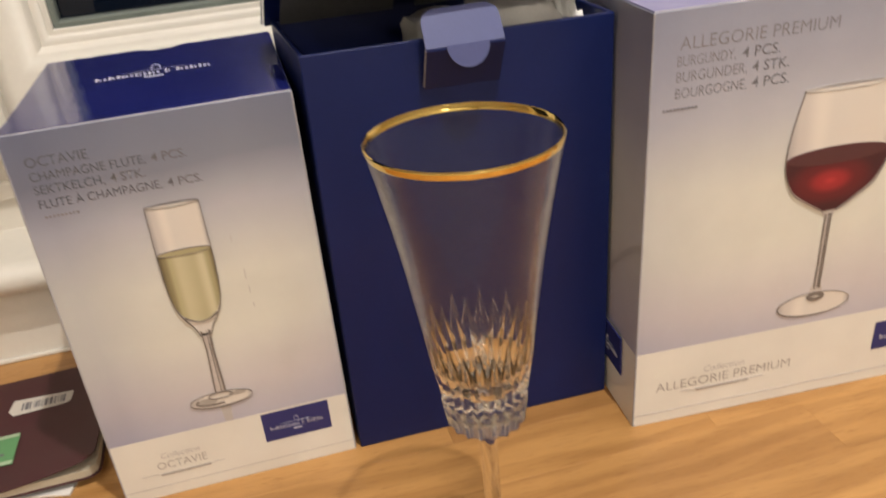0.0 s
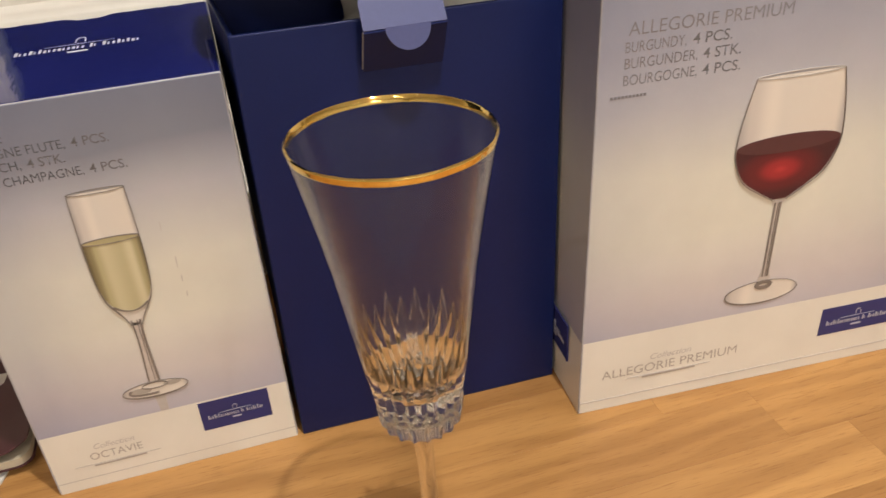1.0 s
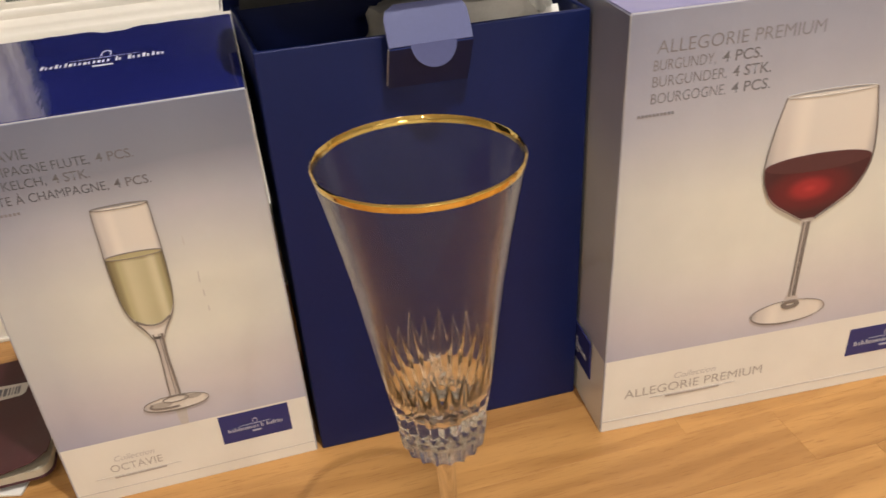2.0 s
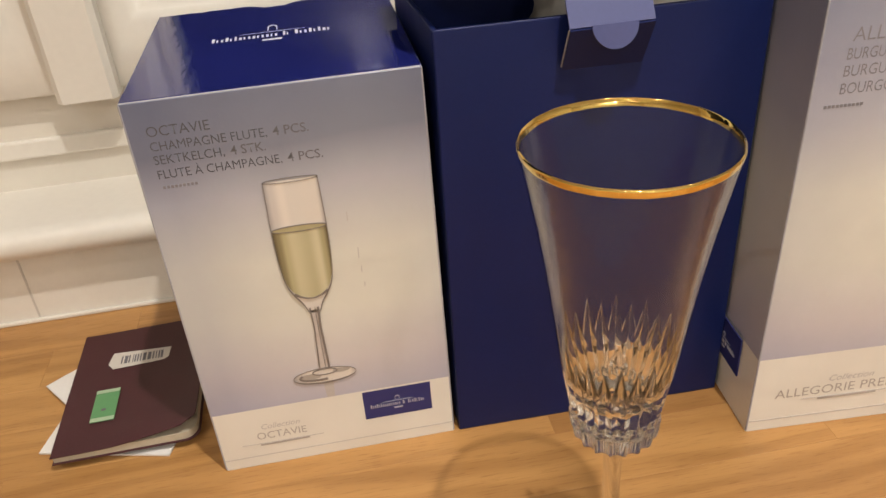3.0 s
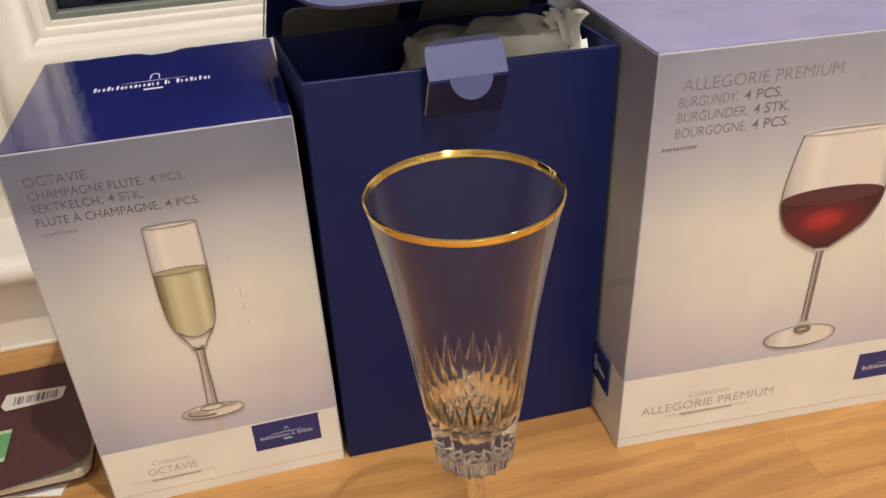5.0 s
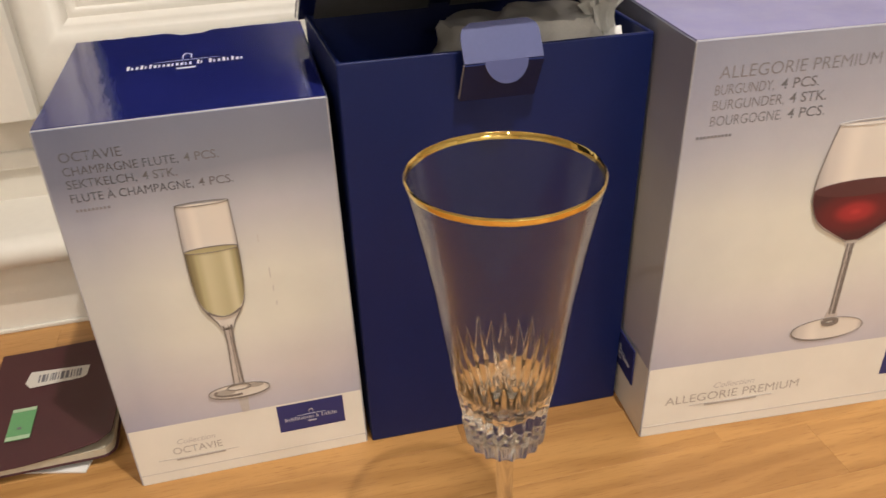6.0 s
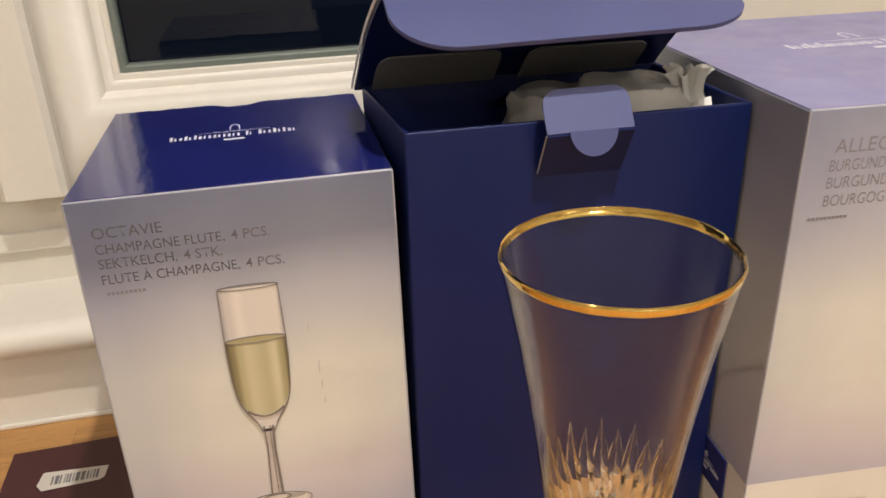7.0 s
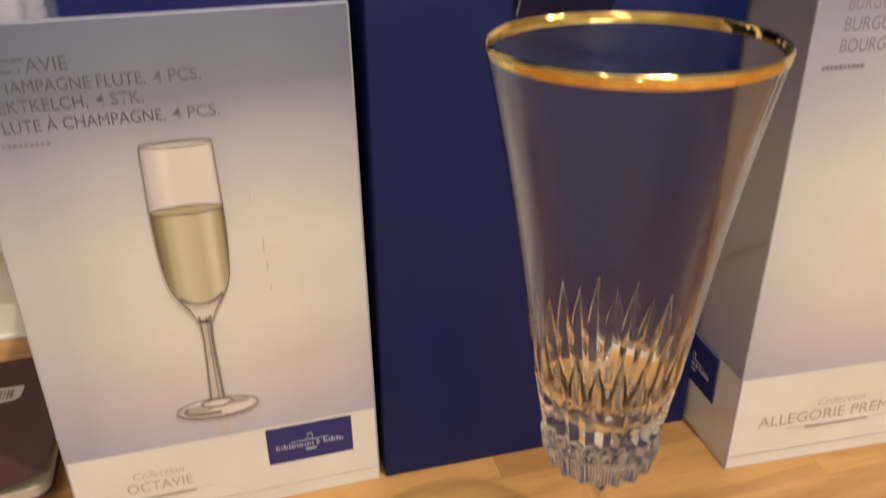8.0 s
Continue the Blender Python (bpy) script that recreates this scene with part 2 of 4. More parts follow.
WINE_TOP = surface("wine_surface_ink", (0.085, 0.028, 0.032), 0.42, vary=0.1, relief=0.0)
GLASS_TINT = liquid_print([(0.0, (0.40, 0.37, 0.36)), (0.12, (0.58, 0.53, 0.49)), (0.30, (0.72, 0.66, 0.59)), (0.42, (0.66, 0.61, 0.55)), (0.9, (0.68, 0.62, 0.55)), (1.0, (0.45, 0.41, 0.39))])
STEM_TINT = surface("stem_ink", (0.52, 0.46, 0.42), 0.42, vary=0.15, relief=0.0)


# ---------------------------------------------------------------- mesh helpers
def mesh_of(bm, name, smooth=None):
    me = bpy.data.meshes.new(name)
    bm.normal_update()
    bm.to_mesh(me)
    bm.free()
    if smooth is not None:
        for p in me.polygons:
            p.use_smooth = True
        if smooth < 180:
            me.set_sharp_from_angle(angle=radians(smooth))
    return me


def part(name, bm, mat, parent=None, label="", smooth=None):
    ob = new(name, mesh_of(bm, name, smooth))
    ob.data.materials.append(mat)
    if parent is not None:
        ob.parent = parent
    if label:
        ob["label"] = label
    return ob


def thing(name, m, label, category, group="", kind=""):
    ob = new(name)
    ob.empty_display_size = 0.02
    ob.matrix_world = m
    return tagged(ob, label, category, group, kind)


def box(x0, x1, y0, y1, z0, z1, bevel=0.0, segs=2):
    bm = bmesh.new()
    bmesh.ops.create_cube(bm, size=1.0)
    for v in bm.verts:
        v.co = Vector((x0 + (v.co.x + 0.5) * (x1 - x0), y0 + (v.co.y + 0.5) * (y1 - y0), z0 + (v.co.z + 0.5) * (z1 - z0)))
    if bevel:
        bmesh.ops.bevel(bm, geom=list(bm.edges), offset=bevel, segments=segs, profile=0.6, affect="EDGES")
    return bm


def extrude_profile(points, axis, a, b):
    """A closed outline drawn out along an axis. points: pairs in the other two axes."""
    bm = bmesh.new()

    def at(p, s):
        return {"x": (s, p[0], p[1]), "y": (p[0], s, p[1]), "z": (p[0], p[1], s)}[axis]
    rings = [[bm.verts.new(at(p, s)) for p in points] for s in (a, b)]
    n = len(points)
    for k in range(n):
        bm.faces.new((rings[0][k], rings[0][(k + 1) % n], rings[1][(k + 1) % n], rings[1][k]))
    bm.faces.new(rings[0]), bm.faces.new(rings[1])
    bmesh.ops.recalc_face_normals(bm, faces=bm.faces)
    return bm


def lathe(profile, steps=96, close=False):
    bm = bmesh.new()
    rings = []
    for r, z in profile:
        rings.append([bm.verts.new((r * math.cos(a), r * math.sin(a), z)) for a in (2 * math.pi * k / steps for k in range(steps))] if r > 1e-6 else [bm.verts.new((0, 0, z))])
    pairs = list(zip(rings, rings[1:])) + ([(rings[-1], rings[0])] if close else [])
    for p, q in pairs:
        for k in range(steps):
            j = (k + 1) % steps
            face = [p[k % len(p)], p[j % len(p)], q[j % len(q)], q[k % len(q)]]
            face = [v for i, v in enumerate(face) if v not in face[:i]]
            if len(face) > 2:
                bm.faces.new(face)
    bmesh.ops.recalc_face_normals(bm, faces=bm.faces)
    return bm


def flat(points, y=0.0, thick=0.0002):
    """A thin printed shape on a face that looks towards -y. points: pairs (u, z)."""
    return extrude_profile(points, "y", y - thick, y + 0.0004)


def ellipse(cu, cz, a, b, n=40, start=0.0, end=2 * math.pi):
    return [(cu + a * math.cos(start + (end - start) * k / n), cz + b * math.sin(start + (end - start) * k / n)) for k in range(n)]


def loop_strip(points, width, y, thick=0.0002, closed=True):
    """A thin printed line along points."""
    bm = bmesh.new()
    n = len(points)
    rows = []
    for k, (u, z) in enumerate(points):
        a, b = points[(k - 1) % n if closed else max(k - 1, 0)], points[(k + 1) % n if closed else min(k + 1, n - 1)]
        d = Vector((b[0] - a[0], b[1] - a[1]))
        d = d.normalized() if d.length else Vector((1, 0))
        w = width(k / (n - 1)) if callable(width) else width
        rows.append([bm.verts.new((u + s * d.y * w / 2, y + q, z - s * d.x * w / 2)) for s in (-1, 1) for q in (-thick, 0.0004)])
    for k in range(n if closed else n - 1):
        p, q = rows[k], rows[(k + 1) % n]
        for i, j in ((0, 2), (1, 3), (0, 1), (2, 3)):
            bm.faces.new((p[i], p[j], q[j], q[i]))
    bmesh.ops.recalc_face_normals(bm, faces=bm.faces)
    return bm


def letters(text, u0, u1, base, cap, mat, parent, y, name="lettering", bold=0.0, slant=0.0, shear=0.0):
    """Words in the built-in font, drawn to fill u0..u1 with capitals of the given height."""
    cu = bpy.data.curves.new("words", "FONT")
    cu.body, cu.size, cu.offset = text, 1.0, bold
    cu.resolution_u = 3
    ob = bpy.data.objects.new("words", cu)
    scene.collection.objects.link(ob)
    bpy.context.view_layer.update()
    me = bpy.data.meshes.new_from_object(ob.evaluated_get(bpy.context.evaluated_depsgraph_get()))
    bpy.data.objects.remove(ob)
    xs = [v.co.x for v in me.vertices]
    lo, hi = min(xs), max(xs)
    for v in me.vertices:
        up = v.co.y * cap / 0.70
        v.co = Vector((u0 + (v.co.x - lo) / (hi - lo) * (u1 - u0) + slant * up + shear * (base + up), y, base + up))
    bm = bmesh.new()
    bm.from_mesh(me)
    bpy.data.meshes.remove(me)
    return part(name, bm, mat, parent)


# ---------------------------------------------------------------- the room
def structure(name, bm, mat, label, category):
    return tagged(part(name, bm, mat), label, category, kind="structure")


BACK = 0.30
structure("floor", box(-2.2, 2.2, -3.2, 0.42, -0.96, -0.90), FLOOR_TILE, "pale grey wooden floor of the room", "floor")
structure("ceiling", box(-2.2, 2.2, -3.2, 0.42, CEILING, CEILING + 0.06), CEIL_PAINT, "white painted ceiling with downlights", "ceiling")
structure("wall_west", box(-2.3, -2.2, -3.2, 0.42, -0.96, CEILING + 0.06), WALL_PAINT, "cream painted side wall", "wall")
structure("wall_east", box(2.2, 2.3, -3.2, 0.42, -0.96, CEILING + 0.06), WALL_PAINT, "cream painted side wall", "wall")
structure("wall_south", box(-2.3, 2.3, -3.3, -3.2, -0.96, CEILING + 0.06), WALL_PAINT, "cream painted wall behind the worktop", "wall")
# the window wall, with two openings over the sill
Z_OPEN, Z_TOP = 0.172, 1.075
structure("wall_north", box(-2.2, 2.2, 0.262, 0.42, -0.96, Z_OPEN), WALL_PAINT, "pale painted wall below the window", "wall")
structure("wall_north_upper", box(-2.2, 2.2, 0.262, 0.42, Z_TOP, CEILING), WALL_PAINT, "pale painted wall above the window", "wall")
structure("wall_north_left", box(-2.2, -0.968, 0.262, 0.42, Z_OPEN, Z_TOP), WALL_PAINT, "pale painted wall beside the window", "wall")
structure("wall_north_right", box(0.263, 2.2, 0.262, 0.42, Z_OPEN, Z_TOP), WALL_PAINT, "pale painted wall beside the window", "wall")
structure("backdrop_night", box(-8, 8, 6.0, 6.1, -1, 4), surface("night", (0.006, 0.008, 0.014), 0.9, vary=0.4, scale=2), "dark night outside the window", "backdrop")

# upstand, caulk line and rounded sill board
structure("baseboard", box(-2.2, 2.2, 0.204, 0.262, -0.04, 0.066, 0.0015), WHITE_PAINT, "white painted upstand behind the worktop", "upstand")
structure("trim", box(-2.2, 2.2, 0.2005, 0.2036, 0.0, 0.0035, 0.0012), WHITE_PAINT, "thin white sealant line along the worktop", "sealant")
sill_outline = [(0.262, 0.064), (0.262, 0.089)] + [(0.194 - 0.0125 * math.sin(a), 0.0765 + 0.0125 * math.cos(a)) for a in [math.pi * k / 18 for k in range(19)]]
sill = part("window_sill", extrude_profile(sill_outline, "x", -2.2, 2.2), WHITE_PAINT, None, smooth=40)
structure("trim_bead", box(-2.2, 2.2, 0.2565, 0.2622, 0.116, 0.131, 0.002), WHITE_PAINT, "slim white bead along the wall below the window", "moulding")
structure("panel_joint", box(-0.3005, -0.2990, 0.2033, 0.2045, 0.0036, 0.064), surface("grey_joint", (0.55, 0.52, 0.47), 0.7), "thin grey joint in the white upstand", "joint")
tagged(sill, "white painted window sill with a rounded nose", "window sill", kind="structure")


def window(x0, x1, z0, z1, name, label):
    """A fixed light: stepped white frame, grey gasket and dark pane. x0..x1, z0..z1 bound the pane."""
    e = thing(name, Matrix.Identity(4), label, "window", kind="structure")
    def frame_loop(profile, name, mat, note=""):
        """A mitred moulding: (reach at the sides, reach below, front face) pairs swept round the pane."""
        bm = bmesh.new()
        loops = [[bm.verts.new(p) for p in ((x0 - a, y, z0 - b), (x1 + a, y, z0 - b), (x1 + a, y, z1 + a), (x0 - a, y, z1 + a))] for a, b, y in profile]
        for p, q in zip(loops, loops[1:]):
            for k in range(4):
                bm.faces.new((p[k], p[(k + 1) % 4], q[(k + 1) % 4], q[k]))
        bmesh.ops.recalc_face_normals(bm, faces=bm.faces)
        part(name, bm, mat, e, note, smooth=42)
    frame_loop([(-0.001, -0.001, 0.286), (-0.001, -0.001, 0.272), (0.0005, 0.0005, 0.2705), (0.004, 0.004, 0.2705), (0.0045, 0.0045, 0.280)], "gasket", GASKET, "grey-green rubber gasket")
    frame_loop([(0.0042, 0.0042, 0.290), (0.0042, 0.0042, 0.2690), (0.0050, 0.0050, 0.2682), (0.0085, 0.0085, 0.2682), (0.0098, 0.0098, 0.2655), (0.0125, 0.0125, 0.2640), (0.0150, 0.0150, 0.2640), (0.0165, 0.0165, 0.2605), (0.0200, 0.0200, 0.2580), (0.0240, 0.0240, 0.2560), (0.0255, 0.0255, 0.2535), (0.0310, 0.0310, 0.2505), (0.0400, 0.0450, 0.2485), (0.0490, 0.0740, 0.2475), (0.0495, 0.0760, 0.2490), (0.0495, 0.0765, 0.300)], "window_frame", WHITE_PAINT)
    part("pane", box(x0 - 0.001, x1 + 0.001, 0.281, 0.287, z0 - 0.001, z1 + 0.001), PANE, e, "dark pane with the night behind it")
    return e


window(-0.150, 0.215, 0.243, 1.03, "window_1", "white framed window, dark at night")
window(-0.92, -0.292, 0.243, 1.03, "window_2", "white framed window, dark at night")
mull = structure("mullion", extrude_profile([(-0.243, 0.262), (-0.243, 0.236), (-0.239, 0.232), (-0.203, 0.232), (-0.199, 0.236), (-0.199, 0.262)], "z", 0.164, 1.06), WHITE_PAINT, "flat white post between two windows", "window post")


# ---------------------------------------------------------------- lamps
def downlight(x, y, watts):
    e = thing("ceiling_light", pose(x, y, CEILING), "round recessed white ceiling downlight, placed out of view to light the room", "ceiling light", "ceiling downlights")
    part("trim_ring", lathe([(0.030, -0.002), (0.044, -0.006), (0.046, -0.001), (0.030, 0.004)], 32, True), METAL, e, smooth=50)
    part("diffuser", lathe([(0.0, -0.001), (0.030, -0.001), (0.030, 0.002), (0.0, 0.002)], 32), GLOW, e)
    data = bpy.data.lights.new("downlight", "AREA")
    data.shape, data.size, data.energy, data.color = "DISK", 0.035, watts, (1.0, 0.93, 0.86)
    data.spread = radians(150)
    lamp = new("lamp_light", data)
    lamp.matrix_world = pose(x, y, CEILING - 0.012)


for x, y, watts in LAMPS:
    downlight(x, y, watts)


# ---------------------------------------------------------------- cartons
def logo(parent, mat, at, width, lettered_height):
    """The maker's mark as plain shapes: an arch, a wedge line and bars for the words. at(u, v) gives the outline's place."""
    w, h = width, lettered_height
    shapes = [[(-0.08 * w, -0.95 * h), (0.08 * w, -0.95 * h), (0.08 * w, -0.60 * h), (-0.08 * w, -0.60 * h)]]
    for a, b, count in ((-0.5, 0.06, 15), (0.09, 0.15, 2), (0.19, 0.5, 8)):
        step = (b - a) / count
        for k in range(count):
            tall, fat = h * (1.0 if k in (0, 3, 5) else 0.66), (0.62, 0.38, 0.50)[k % 3]
            shapes.append([((a + step * k) * w, 0), ((a + step * (k + fat)) * w, 0), ((a + step * (k + fat)) * w, tall), ((a + step * k) * w, tall)])
    for s in shapes:
        part("mark_bar", at(s), mat, parent)
    part("mark_line", at([(-0.28 * w, 1.30 * h), (0.28 * w, 1.37 * h), (0.0, 1.40 * h)]), mat, parent)
    r, t = 0.042 * w, 0.009 * w
    arch = [(-r, 1.75 * h), (-r, 1.75 * h + 1.1 * r)] + [(-r * math.cos(a), 1.75 * h + 1.1 * r + r * 0.9 * math.sin(a)) for a in [math.pi * k / 8 for k in range(1, 8)]] + [(r, 1.75 * h + 1.1 * r), (r, 1.75 * h)]
    inner = [(u * (1 - t / r), v if k in (0, len(arch) - 1) else v - t * 0.9) for k, (u, v) in enumerate(arch)]
    part("mark_arch", at(arch + inner[::-1]), mat, parent)


def carton(name, origin, yaw, w, h, d, face_print, top_mat, label, lean=(0.0, 0.0), ragged=True):
    e = thing(name, pose(*origin, 0, 0, yaw), label, "box", "glassware boxes")

    def leaned(bm):
        for v in bm.verts:
            v.co.x += lean[0] * v.co.z / h
            v.co.y += lean[1] * v.co.z / h
        return bm
    t = 0.0008
    part("front_panel", leaned(box(0.0006, w - 0.0006, 0, t, 0, h - 0.0006, 0.0003, 1)), face_print, e)
    part("back_panel", leaned(box(0.0006, w - 0.0006, d - t, d, 0, h - 0.003, 0.0003, 1)), face_print, e)
    part("side_panel", leaned(box(0, t, 0.0006, d, 0, h - 0.0008, 0.0003, 1)), face_print, e)
    part("side_panel", leaned(box(w - t, w, 0.0006, d, 0, h - 0.0008, 0.0003, 1)), face_print, e)
    part("bottom_panel", leaned(box(t, w - t, t, d - t, 0.0, 0.001)), RAW_EDGE, e)
    # the white crease along the top of the front
    crease = extrude_profile([(0.0002 + 0.0008 * (1 - math.cos(a)), h - 0.0009 + 0.0007 * math.sin(a)) for a in [math.pi * k / 8 for k in range(5)]] + [(0.0016, h - 0.0007), (0.0010, h - 0.0012)], "x", 0.0006, w - 0.0006)
    part("crease", leaned(crease), CORNER, e, "worn pale crease")
    for u in (0.0, w - 0.0010):
        part("crease", leaned(box(u, u + 0.0010, -0.0001, 0.0010, 0.001, h - 0.001, 0.0003, 1)), CORNER, e)
    # top flap, a ragged back edge with a thumb cut
    random.seed(3)
    back, n = [], 46
    for k in range(n + 1):
        u = w - 0.0008 - (w - 0.0016) * k / n
        y = d - 0.0012 + (random.uniform(-0.0014, 0.0004) if ragged else 0)
        c = abs(u - w * 0.5) / 0.0125
        if c < 1 and ragged:
            y -= 0.0062 * math.sqrt(1 - c * c)
        back.append((u, y))
    side = [(0.0004 + (0.0012 * abs(math.sin(k * 1.7)) if ragged else 0), d * (1 - k / 12)) for k in range(1, 12)]
    outline = [(0.0006, 0.0014), (w - 0.0006, 0.0014)] + back + side
    top = extrude_profile(outline, "z", h - 0.0009, h)
    part("top_flap", leaned(top), top_mat, e)
    return e


def printed_profile(cu, points, n=14):
    """Mirror a half outline (half width, z) from top to bottom, eased by a smooth curve between the points."""
    fine = []
    m = len(points)
    for k in range(m - 1):
        p = [Vector(points[min(max(q, 0), m - 1)]) for q in (k - 1, k, k + 1, k + 2)]
        for i in range(n):
            t = i / n
            v = 0.5 * ((2 * p[1]) + (p[2] - p[0]) * t + (2 * p[0] - 5 * p[1] + 4 * p[2] - p[3]) * t * t + (3 * p[1] - p[0] - 3 * p[2] + p[3]) * t ** 3)
            fine.append((v.x, v.y))
    fine.append(points[-1])
    return [(cu - r, z) for r, z in fine] + [(cu + r, z) for r, z in reversed(fine)], fine


def octave_box():
    w, h, d = 0.142, 0.2375, 0.154
    e = carton("glassware_box", (-0.142, 0.0, 0.0), 0.0, w, h, d, LEFT_PRINT, TOP_BLUE, "grey and cream flute carton, glossy blue top, on the worktop")
    y = -0.00012
    letters("OCTAVIE", 0.0093, 0.0385, 0.2195, 0.0052, SILVER_INK, e, y, bold=-0.003)
    for text, number, u1, b0, b1, base in (("CHAMPAGNE FLUTE,", "4 PCS.", 0.0640, 0.0669, 0.0840, 0.2122), ("SEKTKELCH,", "4 STK.", 0.0425, 0.0454, 0.0622, 0.2052), ("FLUTE À CHAMPAGNE,", "4 PCS.", 0.0688, 0.0715, 0.0889, 0.1976)):
        letters(text, 0.0093, u1, base, 0.0047, SILVER_INK, e, y, bold=-0.003)
        letters(number, b0, b1, base, 0.0047, DARK_INK, e, y, bold=0.005)
    for k in range(9):
        part("text_bar", flat([(0.0101 + 0.0019 * k, 0.1922), (0.0114 + 0.0019 * k, 0.1922), (0.0114 + 0.0019 * k, 0.1937), (0.0101 + 0.0019 * k, 0.1937)]), FAINT_INK, e)
    # the printed flute
    c = 0.0706
    body = [(0.0137, 0.1880), (0.0143, 0.160), (0.0141, 0.145), (0.0133, 0.133), (0.0117, 0.1250), (0.0086, 0.1185), (0.0050, 0.1125), (0.0029, 0.1065)]
    outline, fine = printed_profile(c, body, 8)
    part("printed_glass", flat(outline, y), GLASS_TINT, e)
    wine = [(0.0140, 0.160), (0.0138, 0.145), (0.0130, 0.133), (0.0113, 0.1255), (0.0080, 0.1198), (0.0030, 0.1165)]
    outline2, _ = printed_profile(c, wine, 8)
    part("printed_wine", flat(outline2, y - 0.0003), CHAMPAGNE, e)
    part("printed_wine_surface", flat(ellipse(c, 0.1602, 0.0140, 0.0017), y - 0.0005), surface("champagne_surface_ink", (0.40, 0.35, 0.19), 0.42, vary=0.1, relief=0), e)
    part("printed_line", loop_strip(ellipse(c, 0.1602, 0.0140, 0.0017), 0.0004, y - 0.0007), BROWN_INK, e)
    part("printed_line", loop_strip(ellipse(c, 0.1880, 0.0137, 0.0012), 0.00022, y - 0.0004), BROWN_INK, e)
    for s in (-1, 1):
        part("printed_line", loop_strip([(c + s * r, z) for r, z in fine], lambda q: 0.00020 + 0.0005 * max(0.0, 1 - abs(q - 0.72) / 0.3), y - 0.0008, closed=False), BROWN_INK, e)
    part("printed_line", loop_strip([(c + u, 0.1163 + 0.0040 * (u / 0.0088) ** 2) for u in [-0.0088 + 0.0011 * k for k in range(17)]], lambda q: 0.0004 + 0.0008 * abs(2 * q - 1), y - 0.0009, closed=False), BROWN_INK, e)
    part("printed_stem", flat([(c - 0.0030, 0.1080), (c - 0.0021, 0.0990), (c - 0.0026, 0.080), (c - 0.0034, 0.067), (c + 0.0026, 0.067), (c + 0.0021, 0.080), (c + 0.0019, 0.0990), (c + 0.0028, 0.1080)], y), STEM_TINT, e)
    for du, wd in ((-0.0019, 0.0008), (0.0016, 0.0012), (0.0003, 0.0003)):
        part("printed_line", loop_strip([(c + du * (1.0 + 0.4 * abs(z - 0.096) / 0.02) - 0.0004 * (0.108 - z) / 0.04, z) for z in [0.110 - 0.0044 * k for k in range(11)]], wd, y - 0.0005, closed=False), BROWN_INK, e)
    part("printed_foot", flat(ellipse(c - 0.0012, 0.0618, 0.0180, 0.0052), y - 0.0003), GLASS_TINT, e)
    part("printed_line", loop_strip(ellipse(c - 0.0012, 0.0618, 0.0180, 0.0052), lambda q: 0.0003 + 0.0008 * max(0, -math.sin(q * 6.28)), y - 0.0006), BROWN_INK, e)
    part("printed_line", loop_strip(ellipse(c - 0.001, 0.0645, 0.0070, 0.0020), 0.0006, y - 0.0007), BROWN_INK, e)
    part("printed_line", loop_strip(ellipse(c - 0.004, 0.0618, 0.0115, 0.0028, 24, 2.6, 5.2), 0.0014, y - 0.0006, closed=False), BROWN_INK, e)
    part("printed_stem_mirror", flat([(c - 0.0030, 0.0560), (c - 0.0022, 0.0450), (c + 0.0022, 0.0450), (c + 0.0030, 0.0560)], y), PALE_INK, e)
    # foot band
    part("printed_shade", flat(ellipse(c - 0.0095, 0.0620, 0.0062, 0.0022, 24), y - 0.0005), TAUPE_INK, e)
    part("printed_shade", flat(ellipse(c + 0.0085, 0.0640, 0.0050, 0.0015, 24), y - 0.0005), TAUPE_INK, e)
    for u, z, tall in ((0.0955, 0.1600, 0.0050), (0.0985, 0.1365, 0.0065), (0.0990, 0.1275, 0.0040), (0.0995, 0.1180, 0.0030)):
        part("scuff", flat([(u, z), (u + 0.0005, z), (u + 0.0007, z + tall), (u + 0.0003, z + tall)]), PALE_INK, e)
    letters("Collection", 0.0262, 0.0490, 0.0285, 0.0040, PALE_INK, e, y, slant=0.28)
    letters("OCTAVIE", 0.0231, 0.0525, 0.0208, 0.0054, TAUPE_INK, e, y, bold=-0.003)
    part("text_bar", flat([(0.0130, 0.0175), (0.0620, 0.0171), (0.0620, 0.0174), (0.0130, 0.0178)]), PALE_INK, e)
    part("text_bar", flat([(0.0240, 0.0160), (0.0535, 0.0160), (0.0535, 0.0170), (0.0240, 0.0170)], -0.0002), TAUPE_INK, e)
    part("foot_line", flat([(0.0006, 0.0078), (w - 0.0006, 0.0078), (w - 0.0006, 0.0082), (0.0006, 0.0082)]), PALE_INK, e)
    badge = part("maker_badge", flat([(0.0885, 0.0220), (0.1295, 0.0220), (0.1295, 0.0432), (0.0885, 0.0432)]), LABEL_BLUE, e, "blue printed badge with a white mark")
    logo(badge, BADGE_INK, lambda s: flat([(0.109 + u, 0.0300 + v) for u, v in s], -0.0004), 0.033, 0.0026)
    lid = [o for o in e.children if o.name.startswith("top_flap")][0]
    logo(lid, WHITE_INK, lambda s: extrude_profile([(0.0705 + u, 0.0800 + v * 1.9) for u, v in s], "z", h - 0.0003, h + 0.00012), 0.066, 0.0038)
    return e


